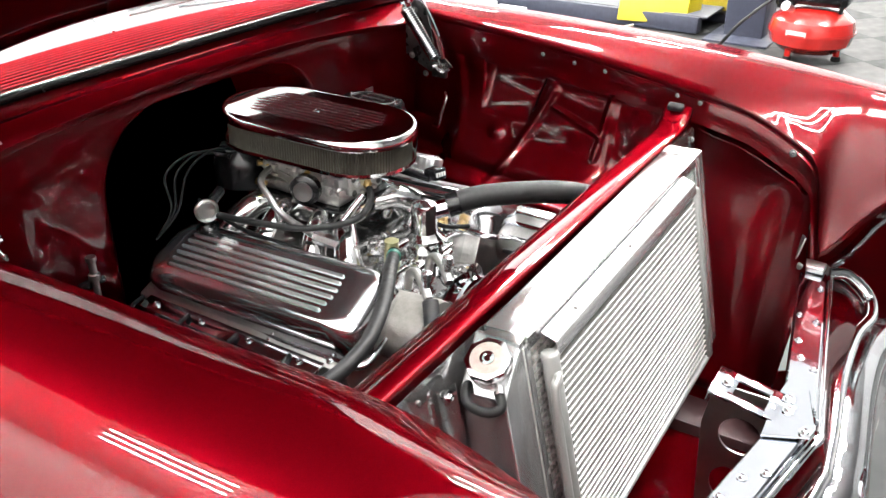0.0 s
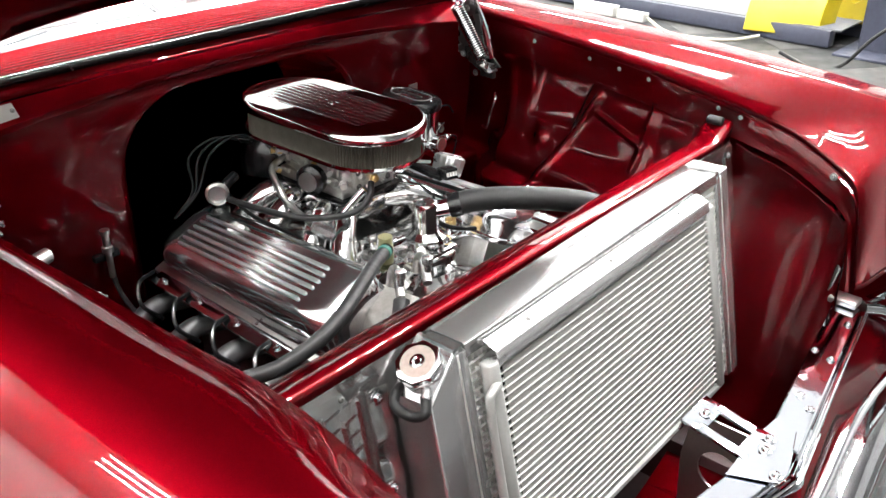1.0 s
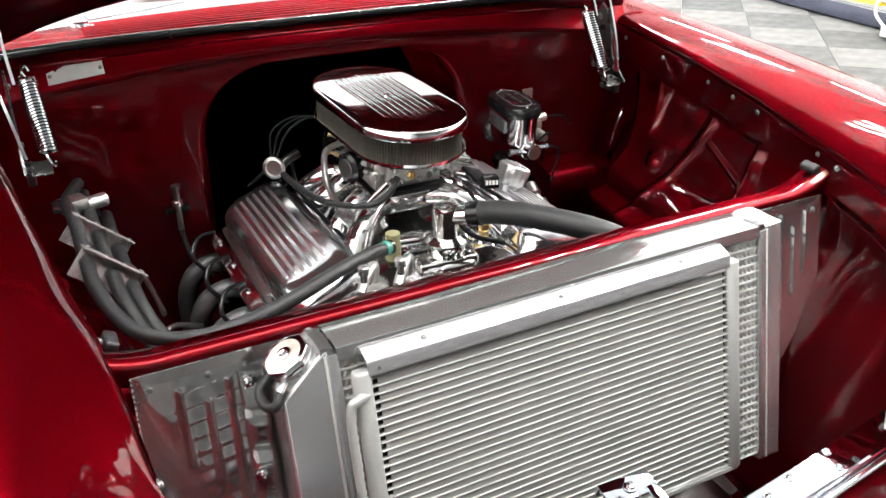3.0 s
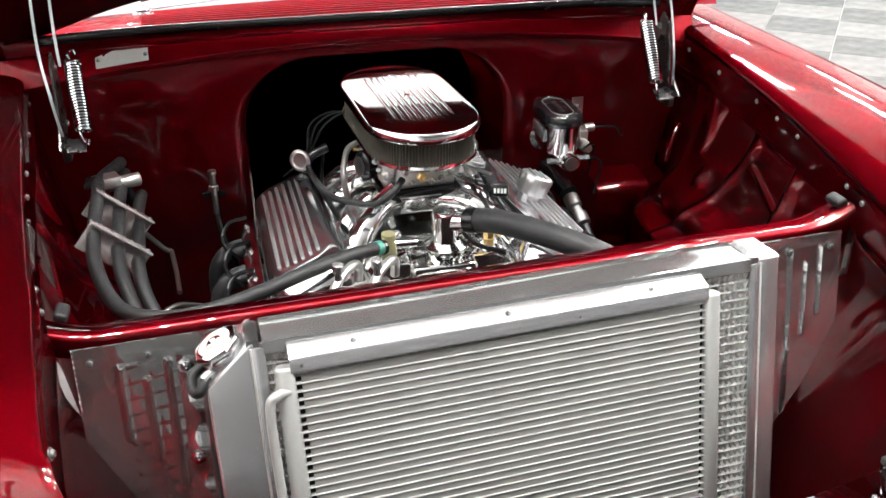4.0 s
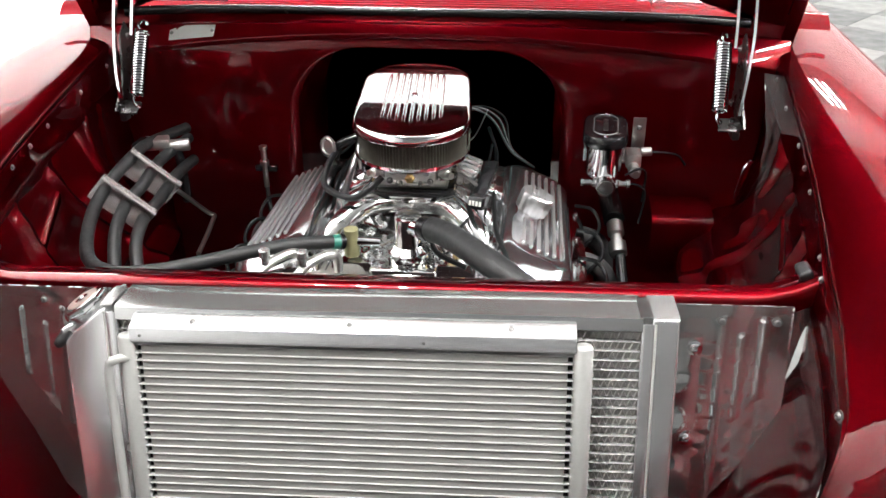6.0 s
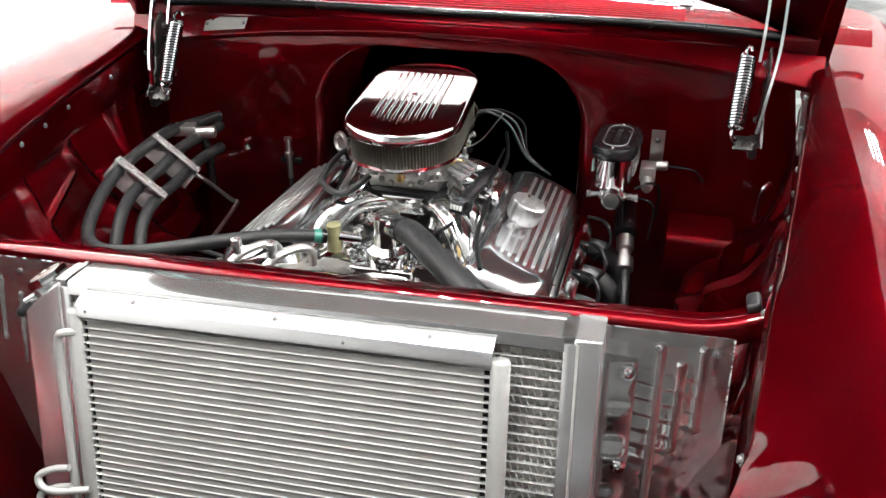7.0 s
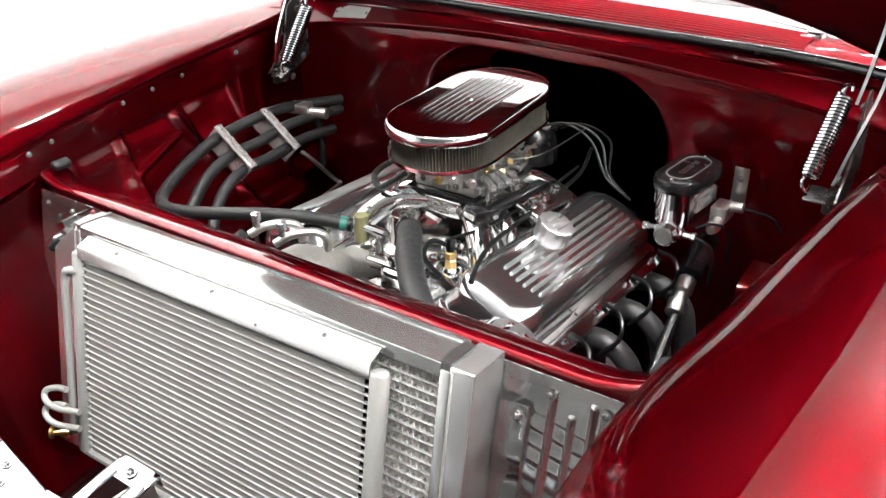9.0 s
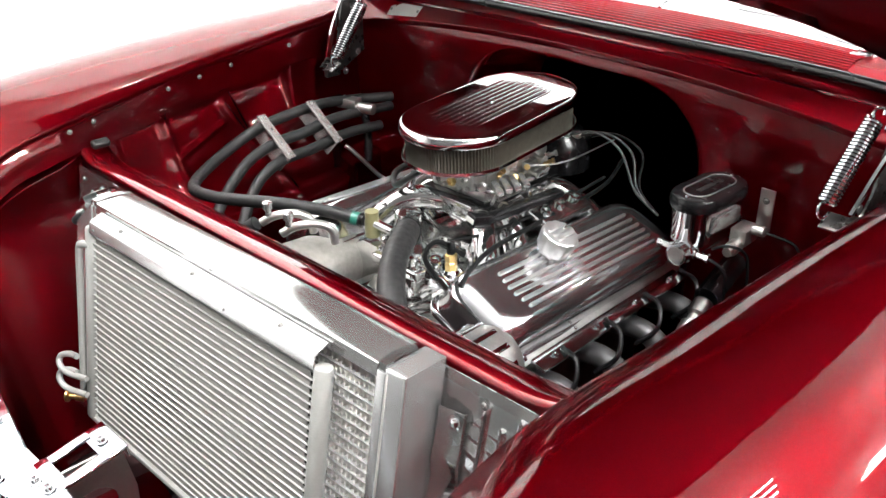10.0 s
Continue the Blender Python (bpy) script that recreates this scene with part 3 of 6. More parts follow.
# radiator support: a rolled cross bar whose ends turn up to the wings
BARTILT = 0.0205


def bar_z(x):
    return 0.882 + BARTILT * x


def support():
    sec = [(0.119, -0.030), (0.1175, -0.004), (0.1195, 0.001), (0.125, 0.004), (0.136, 0.003), (0.155, -0.003), (0.172, -0.009), (0.180, -0.014), (0.183, -0.020), (0.180, -0.034), (0.14, -0.034)]
    rows = []
    xs = list(np.linspace(-0.585, -0.50, 12)) + list(np.linspace(-0.47, 0.47, 22)) + list(np.linspace(0.50, 0.60, 12))
    for x in xs:
        u = max(0.0, (abs(x) - 0.50) / 0.10)
        rows.append([(x, y + 0.010 * u * u, bar_z(x) + h + 0.022 * u * u) for y, h in sec])
    bar = part("radiator_support", loft(B(), rows, True, True), RED, car, "candy red radiator support bar", 50)
    for s in (-1, 1):
        # rubber stop and its bracket on each corner
        bm = B()
        box(bm, (s * 0.583 + (0.028 if s < 0 else 0), 0.160, bar_z(s * 0.58) + 0.022), (0.018, 0.034, 0.014), pose(0, 0, 0, 0, -s * 25, 0).to_3x3(), 0.005, 3)
        part("bump_stop", bm, RUBBER, bar, "black rubber bonnet stop")


support()


def side_plate(side):
    """Polished closing plate between radiator and wing, pressed with ribs."""
    inner, outer = (0.30, 0.565) if side > 0 else (0.295, 0.545)

    beads = ((0.479, 0.60, 0.871), (0.505, 0.726, 0.850), (0.530, 0.756, 0.873)) if side > 0 else ((0.432, 0.657, 0.840), (0.459, 0.698, 0.818), (0.491, 0.730, 0.839))

    def at(x, z):
        """The plate leans with the radiator."""
        return 0.110 + 0.2035 * (z - 0.87)
    top = 0.877
    rows = []
    nx, nz = 84, 170
    for i in range(nx + 1):
        x = inner + (outer - inner) * i / nx
        row = []
        low = 0.50 if x < inner + 0.10 else 0.50 + (x - inner - 0.10) * 1.25
        for k in range(nz + 1):
            z = top + BARTILT * side * x - (top - low) * k / nz
            y = at(x, z)
            for xr, za, zb in beads:
                if za < z < zb:
                    y -= 0.0045 * min(1.0, (z - za) / 0.006, (zb - z) / 0.006) * math.exp(-((x - xr) / 0.0026) ** 2)
            fade = 1 / (1 + math.exp(-(x - beads[0][0] + 0.030) / 0.002)) / (1 + math.exp((x - beads[2][0] - 0.006) / 0.002)) / (1 + math.exp((z - 0.838) / 0.004))
            if z > 0.60:
                q = (z + 0.16 * (x - inner) ) % 0.0215
                clear = min(1 - math.exp(-((x - b[0]) / 0.0055) ** 2) for b in beads)
                y -= 0.0013 * clear * fade * (1 - q / 0.0215) / (1 + math.exp((0.0022 - q) / 0.0006))
            row.append((side * x, y, z))
        rows.append(row)
    bm = loft(B(), rows)
    bmesh.ops.solidify(bm, geom=bm.faces[:], thickness=0.0025)
    pl = thing("closing_plate", "polished aluminium closing plate with pressed ribs", "plate", "closing plates", at=(side * 0.43, 0.1, 0.5))
    p = part("sheet", bm, POLISHED_SHEET, pl, "", 60)
    for x in (inner + 0.03, inner + 0.175 if side > 0 else 0.455, outer - 0.02):
        bolt(p, (side * x, at(x, 0.86) - 0.001, 0.856 + BARTILT * side * x), (0, -1, 0.2), 0.9)
    # overlapping flange with its bolts, next to the radiator
    xa, xb = (0.416, 0.452) if side > 0 else (0.392, 0.420)
    rows = []
    for z in np.linspace(0.845, 0.52, 40):
        d = 0.0022 * math.sin(z * 95.0) if z < 0.80 else 0.0
        rows.append([(side * x, at(x, z) - 0.006 - e + d, z) for x, e in ((xa - 0.010, -0.004), (xa - 0.002, 0.006), (xa + 0.003, 0.008), (xb, 0.001), (xb + 0.001, -0.003))])
    bm = loft(B(), rows)
    bmesh.ops.solidify(bm, geom=bm.faces[:], thickness=0.0015)
    fl = part("flange", bm, POLISHED_SHEET, pl, "bent polished flange", 50)
    for z in (0.832, 0.704, 0.60):
        bolt(fl, (side * (xb - 0.010), at(0, z) - 0.011, z), (0, -1, 0.2), 1.5, BOLT_BRIGHT)
    settle(pl)


CHROME_SHEET = mat("chromed_sheet", (0.56, 0.585, 0.63), 1.0, 0.04, grain=30.0, rough_vary=0.015, bump=(16.0, 0.10))
POLISHED_SHEET = mat("polished_sheet", (0.88, 0.88, 0.88), 0.97, 0.05, grain=20.0, rough_vary=0.02, bump=(9.0, 0.20))
side_plate(-1)
side_plate(1)


def front_end():
    """What shows ahead of the radiator: latch bar, its bracket, grille surround, valance and bumper."""
    latch = thing("latch_bar", "chromed grille header bar bolted across the nose", "grille bar", at=(0, -0.25, 0.64))

    def mid_y(x):
        return -0.262 + 0.17 * (math.sqrt(x * x + 0.0004))
    for s in (-1, 1):
        rows = []
        for x in np.linspace(0.045, 0.505, 24):
            rows.append([(s * (x + dx * 0.3), mid_y(x) + dx, 0.676 - 0.016 * x + dz) for dx, dz in
                         ((0.026, -0.016), (0.0245, -0.001), (0.022, 0.001), (-0.024, 0.0), (-0.0265, -0.002), (-0.028, -0.014), (-0.025, -0.014), (-0.0235, -0.0035), (0.021, -0.0025), (0.0232, -0.016))])
        bar = part("bar", loft(B(), rows, True, True), CHROME_SHEET, latch, "polished chrome header plate")
        for x, d in ((0.31, 0.015), (0.30, -0.014), (0.222, 0.012), (0.17, 0.005), (0.145, -0.016), (0.43, -0.016)):
            bolt(bar, (s * x, mid_y(x) + d, 0.677 - 0.016 * x), (0, 0, 1), 1.0, BOLT_BRIGHT)
        # ribbed filler at the point of the V
        for i in range(6):
            y = -0.262 - 0.006 * i
            part("rib", tube(B(), [(s * 0.005, y - 0.008, 0.660), (s * 0.12, y + 0.012, 0.658)], 0.0022, 6, 0), CHROME, latch)
    # slotted bracket on a joint plate
    bm = B()
    z = 0.677
    prism(bm, [(-0.075, -0.226), (0.02, -0.222), (0.085, -0.226), (0.072, -0.262), (-0.02, -0.290), (-0.045, -0.288)], z + 0.001, z + 0.0045, None, 0.001, 1)
    tilt = pose(0, 0, 0, 11).to_3x3()
    for x in (-0.024, 0.034):
        box(bm, (x, -0.193, z + 0.009), (0.018, 0.07, 0.005), tilt, 0.0015)
    box(bm, (0.005, -0.150, z + 0.0155), (0.076, 0.034, 0.005), tilt, 0.0015)
    box(bm, (0.005, -0.226, z + 0.004), (0.076, 0.02, 0.005), tilt, 0.0015)
    box(bm, (0.005, -0.135, z + 0.010), (0.076, 0.004, 0.016), tilt, 0.001)
    br = part("slotted_bracket", bm, CHROME_SHEET, latch, "slotted chrome latch bracket")
    for p in ((0.005, -0.153, z + 0.0185), (0.030, -0.240, z + 0.005), (0.002, -0.246, z + 0.005), (-0.038, -0.279, z + 0.005)):
        bolt(br, p, (0, -0.1, 1), 1.3, BOLT_BRIGHT)
    bm = B()
    tube(bm, [(-0.51, -0.208, 0.655), (-0.25, -0.251, 0.656), (-0.05, -0.286, 0.655), (0, -0.298, 0.654), (0.05, -0.286, 0.655), (0.25, -0.251, 0.656), (0.51, -0.208, 0.655)], 0.006, 10, 6)
    part("edge_moulding", bm, CHROME, latch, "thin bright edge moulding")
    # pressed strut below with round holes
    bm = B()
    outline = [(-0.12, 0), (0.0, 0), (0.012, -0.08), (0.0, -0.30), (-0.075, -0.30), (-0.12, -0.15)]
    ring = [(-0.05 + 0.034 * math.cos(radians(a)), -0.085 + 0.034 * math.sin(radians(a))) for a in range(0, 360, 15)]
    ring2 = [(-0.042 + 0.028 * math.cos(radians(a)), -0.185 + 0.034 * math.sin(radians(a))) for a in range(0, 360, 15)]
    vo = [bm.verts.new((0, y, z)) for y, z in outline]
    edges = [bm.edges.new((vo[i], vo[(i + 1) % len(vo)])) for i in range(len(vo))]
    for r in (ring, ring2):
        vr = [bm.verts.new((0, y, z)) for y, z in r]
        edges += [bm.edges.new((vr[i], vr[(i + 1) % len(vr)])) for i in range(len(vr))]
    bmesh.ops.triangle_fill(bm, use_beauty=True, edges=edges)
    bmesh.ops.solidify(bm, geom=bm.faces[:], thickness=0.004)
    bmesh.ops.transform(bm, matrix=Matrix.Translation((0.012, -0.134, 0.684)), verts=bm.verts)
    part("strut", bm, STEEL, latch, "steel strut with round lightening holes")
    settle(latch)
    # lower panel of the nose
    rows = []
    for x in np.linspace(-0.60, 0.60, 25):
        y = -0.30 + 0.10 * (abs(x) / 0.6) ** 1.6
        rows.append([(x, y + 0.30, 0.33), (x, y + 0.10, 0.34), (x, y + 0.03, 0.37), (x, y + 0.01, 0.42), (x, y, 0.46), (x, y - 0.05, 0.47), (x, y - 0.08, 0.45)])
    bm = loft(B(), rows)
    bmesh.ops.solidify(bm, geom=bm.faces[:], thickness=0.002)
    part("valance", bm, RED, car, "candy red lower nose panel", 60)
    # bright grille surround: a rolled upper edge and the broad shell below it, with the red header above
    edge = [(0.53, -0.196, 0.655), (0.572, -0.230, 0.640), (0.582, -0.275, 0.600), (0.53, -0.292, 0.583), (0.42, -0.280, 0.592), (0.26, -0.286, 0.598), (0.09, -0.306, 0.590), (0.0, -0.314, 0.588)]
    for s in (-1, 1):
        line = smooth_line([(s * x, y, z) for x, y, z in edge], 6)
        part("grille_surround", tube(B(), line, 0.014, 12, 0), CHROME, car, "rolled chrome grille surround")
        low = line[18:]
        bm = loft(B(), [[q + Vector((0, -0.008, 0.004)), q + Vector((0, -0.035, 0.006)), q + Vector((0, -0.060, -0.015)), q + Vector((0, -0.068, -0.05)), q + Vector((0, -0.062, -0.075)), q + Vector((0, -0.075, -0.10)), q + Vector((0, -0.07, -0.15))] for q in low])
        bmesh.ops.solidify(bm, geom=bm.faces[:], thickness=0.002)
        part("grille_shell", bm, CHROME, car, "curved chrome grille shell", 60)
        rows = []
        for x in np.linspace(0.0, 0.56, 26):
            yb = -0.262 + 0.17 * math.sqrt(x * x + 0.0004) - 0.030
            k = min(1.0, max(0.0, (x - 0.22) / 0.2))
            drop = 0.055 * k
            rows.append([(s * x, yb + 0.010, 0.648), (s * x, yb, 0.642), (s * x, yb - 0.015 - 0.02 * k, 0.636 - 0.2 * drop), (s * x, yb - 0.022 - 0.055 * k, 0.622 - 0.55 * drop), (s * x, yb - 0.024 - 0.07 * k, 0.600 - 0.75 * drop), (s * x, yb - 0.02 - 0.04 * k, 0.56 - drop)])
        bm = loft(B(), rows)
        bmesh.ops.solidify(bm, geom=bm.faces[:], thickness=0.002)
        part("grille_header", bm, RED, car, "candy red panel above the grille shell", 70)
        # clip where bar and wing meet
        bm = B()
        box(bm, (s * 0.500, -0.172, 0.676), (0.036, 0.05, 0.012), pose(0, 0, s * 10).to_3x3(), 0.003)
        box(bm, (s * 0.512, -0.140, 0.700), (0.026, 0.004, 0.06), pose(0, 0, 0, 12, 0, s * 25).to_3x3(), 0.0015)
        cl = part("corner_clip", bm, STEEL, car, "bright corner bracket")
        bolt(cl, (s * 0.512, -0.144, 0.708), (0, -1, 0.3), 1.0)
        rows = []
        for y, z in ((-0.19, 0.675), (-0.215, 0.70), (-0.245, 0.76), (-0.30, 0.835), (-0.36, 0.90)):
            x = lerp(y, E_X) if y < -0.2 else 0.525
            rows.append([(s * (x + 0.005), y - 0.012, z - 0.004), (s * (x + 0.02), y - 0.022, z - 0.012), (s * (x + 0.045), y - 0.012, z - 0.022), (s * (x + 0.05), y + 0.004, z - 0.02)])
        bm = loft(B(), rows)
        bmesh.ops.solidify(bm, geom=bm.faces[:], thickness=0.003)
        part("headlight_bezel", bm, CHROME, car, "chrome strip under the headlight", 60)
    # bumper
    rows = []
    for x in np.linspace(-0.93, 0.93, 45):
        y = -0.56 + 0.16 * (abs(x) / 0.93) ** 2.5
        rows.append([(x, y + dy, 0.42 + dz + 0.02 * math.cos(x * 3.2)) for dy, dz in
                     ((0.06, 0.02), (0.03, 0.045), (0.0, 0.05), (-0.025, 0.03), (-0.035, -0.01), (-0.02, -0.05), (0.01, -0.07), (0.03, -0.05))])
    bumper = thing("bumper", "curved chrome front bumper mirroring the floor", "bumper", at=(0, -0.5, 0.4))
    part("blade", loft(B(), rows, True, True), CHROME, bumper, "", 60)
    for s in (-1, 1):
        bm = B()
        rows = []
        for k in np.linspace(0, 1, 10):
            z = 0.35 + 0.25 * k
            w = 0.045 * math.sin(math.pi * min(0.97, k * 0.75 + 0.22)) + 0.006
            rows.append([(s * 0.36 + w * math.cos(radians(a)), -0.59 + w * 1.1 * math.sin(radians(a)), z) for a in range(0, 360, 20)])
        loft(bm, rows, True, True)
        part("bumper_guard", bm, CHROME, bumper)
    settle(bumper)


front_end()


def bay_floor():
    """Frame rails and crossmember that close the bay below, with an added shade sheet."""
    for s in (-1, 1):
        part("frame_rail", box(B(), (s * 0.36, 0.4, 0.30), (0.10, 1.5, 0.12), None, 0.01), DARK, car, "dark frame rail")
    part("crossmember", box(B(), (0, 0.28, 0.28), (0.7, 0.18, 0.12), None, 0.02), DARK, car)
    # Added sheet, no car part: it keeps the bay dark below.
    part("belly_shade", box(B(), (0, 0.5, 0.17), (1.6, 1.7, 0.02)), DARK, car, "added dark sheet that shades the bay from below")


bay_floor()
settle(car)


def hood():
    """The raised bonnet: outer skin, inner skin with ribs, and its folded border."""
    t = thing("hood", "raised candy red bonnet, dark on its underside", "hood", at=(0, 1.0, 1.12))
    rise, run = math.sin(radians(60)), math.cos(radians(60))

    def at(u, v, inner=0.0):
        """u across from -1 to 1, v metres up from the rear edge, inner: metres towards the bay."""
        half = (0.728 - 0.10 * (v / 1.3) ** 2) * u
        crown = (1 - abs(u) ** 2.8)
        z = 1.030 + (0.130 - 0.02 * v) * crown + rise * v
        y = 0.962 + 0.030 * crown - run * v + 0.06 * v * crown
        return Vector((half, y - inner * rise, z - inner * run))
    vs = np.linspace(0, 1.28, 24)
    us = np.linspace(-1, 1, 33)
    bm = loft(B(), [[at(u, v) for u in us] for v in vs])
    bmesh.ops.solidify(bm, geom=bm.faces[:], thickness=0.0015)
    part("outer_skin", bm, RED, t, "", 60)
    bm = loft(B(), [[at(u * 0.97, v, 0.022 + 0.004 * math.sin(v * 30) * (abs(u) < 0.8)) for u in us] for v in vs])
    bmesh.ops.solidify(bm, geom=bm.faces[:], thickness=0.0015)
    part("inner_skin", bm, MAROON, t, "dark candy red inner skin", 60)
    bm = loft(B(), [[at(u, 0.0), at(u, -0.006, 0.004), at(u, -0.004, 0.016), at(u * 0.985, 0.008, 0.026)] for u in us])
    bmesh.ops.solidify(bm, geom=bm.faces[:], thickness=0.002)
    part("rear_flange", bm, MAROON, t)
    for s in (-1, 1):
        bm = loft(B(), [[at(s, v), at(s, v, 0.012) + Vector((s * 0.004, 0, 0)), at(s, v, 0.045) + Vector((s * 0.002, 0, 0)), at(s * 0.97, v, 0.047)] for v in vs])
        bmesh.ops.solidify(bm, geom=bm.faces[:], thickness=0.002)
        part("side_flange", bm, MAROON, t)
    settle(t)


hood()

# ---- radiator and condenser ----
# both lean back with the support; local axes: x across, y back, z up from the condenser's upper edge
RAD = Matrix.Translation((0, 0, 0.866)) @ pose(0, 0, 0, 0, -1.1, 1.0) @ pose(0, 0, 0, -11.5, 0, 0)


def fin_strip(name, width, height, depth, pitch, material):
    """A zigzag ribbon of fins between two tubes, along x."""
    n = int(width / pitch)
    rows = []
    for i in range(n + 1):
        x = -width / 2 + i * width / n
        z = height / 2 if i % 2 else -height / 2
        rows.append([(x, 0, z), (x, depth, z)])
    return link_mesh(name, loft(B(), rows), material, 20)


def flat_tube(name, width, height, depth, material):
    bm = B()
    sec = [(-0.001, 0), (0.0012, height / 2), (depth, height / 2), (depth, -height / 2), (0.0012, -height / 2)]
    loft(bm, [[(x, y, z) for y, z in sec] for x in (-width / 2, width / 2)], True, True)
    return link_mesh(name, bm, material)


def radiator():
    t = thing("radiator", "polished aluminium radiator with welded end tanks", "radiator", at=RAD @ Vector((0, 0.06, -0.37)))
    x0, x1, top, low = -0.322, 0.377, 0.026, -0.362
    rows = 28
    pitch = (top - low - 0.02) / rows
    tm, fm = flat_tube("tube", x1 - x0, 0.0022, 0.04, TUBE), fin_strip("fin_strip", x1 - x0, pitch - 0.0026, 0.006, 0.0042, LIFTED_FIN)
    for i in range(rows + 1):
        z = low + 0.01 + pitch * i
        ob = part("tube", tm, None, t)
        ob.matrix_basis = RAD @ Matrix.Translation(((x0 + x1) / 2, 0.036, z))
        if i < rows:
            ob = part("fin_strip", fm, None, t)
            ob.matrix_basis = RAD @ Matrix.Translation(((x0 + x1) / 2, 0.0365, z + pitch / 2))
    part("louvre_sheet", box(B(), ((x0 + x1) / 2, 0.0445, (top + low) / 2), (x1 - x0, 0.001, top - low - 0.01)), LIFTED_FIN, t, "fine louvred fins between the tubes").matrix_basis = RAD
    # Dark sheet added behind the fins: the core's inner shade as colour.
    part("core_back", box(B(), ((x0 + x1) / 2, 0.085, (top + low) / 2), (x1 - x0, 0.004, top - low)), DARK, t, "added dark sheet for the shade behind the core").matrix_basis = RAD
    # end tanks with folded seams
    for a, b in ((-0.386, x0), (x1, 0.412)):
        bm = B()
        hi, lo = top + 0.008, low - 0.004
        outline = [(a, lo), (b, lo), (b, hi), (a, hi)] if a > 0 else [(a, lo), (b, lo), (b, hi), (b - 0.006, hi), (a, hi - 0.048)]
        prism(bm, outline, -0.1005, -0.0330, pose(0, 0, 0, 90, 0, 0), 0.004, 3)
        for v in bm.verts:
            v.co.z += max(0.0, v.co.z - lo - 0.3) / 0.1 * 0.16 * (v.co.y - 0.033)
        bmesh.ops.transform(bm, matrix=RAD, verts=bm.verts)
        part("tank", bm, BRUSHED, t, "welded aluminium end tank")
        xs = x0 + 0.004 if a < 0 else x1 - 0.004
        bm = B()
        box(bm, (xs, 0.040, (top + low) / 2), (0.016, 0.016, top - low + 0.004), None, 0.002)
        bmesh.ops.transform(bm, matrix=RAD, verts=bm.verts)
        part("header_plate", bm, BRUSHED, t)
        # weld beads
        bm = B()
        for k in range(120):
            z = low + (top - low) * k / 119
            bmesh.ops.create_icosphere(bm, subdivisions=1, radius=0.0024, matrix=Matrix.Translation((xs + (0.009 if a > 0 else -0.009), 0.0335, z)))
        bmesh.ops.transform(bm, matrix=RAD, verts=bm.verts)
        part("weld_bead", bm, CAST, t, "rippled weld bead", 80)
    # drain cock and lower brass plug
    bm = B()
    lathe(bm, [(0.008, 0), (0.008, 0.014), (0.005, 0.016), (0.005, 0.026), (0.011, 0.028), (0.011, 0.032)], aim(RAD @ Vector((-0.36, 0.03, -0.34)), RAD @ Vector((-0.42, -0.02, -0.345))), 12)
    part("drain_cock", bm, BRASS, t, "small brass drain cock")
    # top cover, folded down at front
    sec = [(0.096, 0.034), (0.096, 0.0445), (0.092, 0.0460), (0.036, 0.0372), (0.0325, 0.0350), (0.0315, 0.0185), (0.0334, 0.0185), (0.0345, 0.0335), (0.092, 0.0436), (0.0942, 0.034)]
    bm = loft(B(), [[RAD @ Vector((x, y, z + 0.001 * math.sin(x * 9))) for y, z in sec] for x in np.linspace(-0.312, 0.366, 30)], True, True)
    cover = part("top_cover", bm, SHEET, t, "bent polished aluminium top cover")
    # hook at each end of the cover
    for x in (-0.324, 0.371):
        bm = B()
        loft(bm, [[RAD @ Vector((x + dx, y, z)) for y, z in ((0.034, 0.024), (0.034, 0.037), (0.060, 0.0425), (0.086, 0.045))] for dx in (-0.008, 0.0, 0.008)])
        bmesh.ops.solidify(bm, geom=bm.faces[:], thickness=0.002)
        part("end_hook", bm, SHEET, cover)
    # filler neck, cap, overflow hose
    base = Vector((-0.352, 0.060, 0.848))
    axis = Vector((-0.48, -0.02, 0.86)).normalized()
    m = aim(base, base + axis)
    part("filler_neck", lathe(B(), [(0.030, -0.022), (0.0285, -0.012), (0.0285, 0.016), (0.030, 0.020), (0.030, 0.025)], m, 32), BRUSHED, t)
    bm = B()
    outline = [(0.031 * math.cos(radians(22.5 + 45 * i)), 0.031 * math.sin(radians(22.5 + 45 * i))) for i in range(8)]
    prism(bm, outline, 0.024, 0.037, m, 0.002)
    cap = part("radiator_cap", bm, POLISHED, t, "eight-sided polished radiator cap")
    part("cap_print", lathe(B(), [(0.0225, 0.0370), (0.0225, 0.0380), (0.0105, 0.0382), (0.0100, 0.0370), (0.0095, 0.0365)], m, 32), CAPRED, cap, "faded red ring print on the cap")
    part("cap_boss", lathe(B(), [(0.0095, 0.037), (0.0095, 0.0392), (0.006, 0.0396), (0.004, 0.038)], m, 20), POLISHED, cap)
    bm = B()
    tube(bm, [base + axis * 0.012, base + Vector((-0.026, -0.022, 0.004)), base + Vector((-0.036, -0.03, -0.001))], 0.0055, 10, 4)
    part("overflow_nipple", bm, BRUSHED, t)
    bm = B()
    o = base + Vector((-0.036, -0.03, -0.001))
    tube(bm, [o + Vector((0.006, 0.005, 0)), o + Vector((-0.006, -0.005, -0.014)), o + Vector((-0.014, 0.012, -0.022)), o + Vector((-0.014, 0.038, -0.018)), o + Vector((0.006, 0.050, -0.010)), o + Vector((0.03, 0.046, -0.02))], 0.0068, 12, 6)
    part("overflow_hose", bm, RUBBER, t, "short black overflow hose")
    settle(t)
    for c in t.children:
        c.matrix_parent_inverse = Matrix.Translation(-Vector(t.location))


radiator()


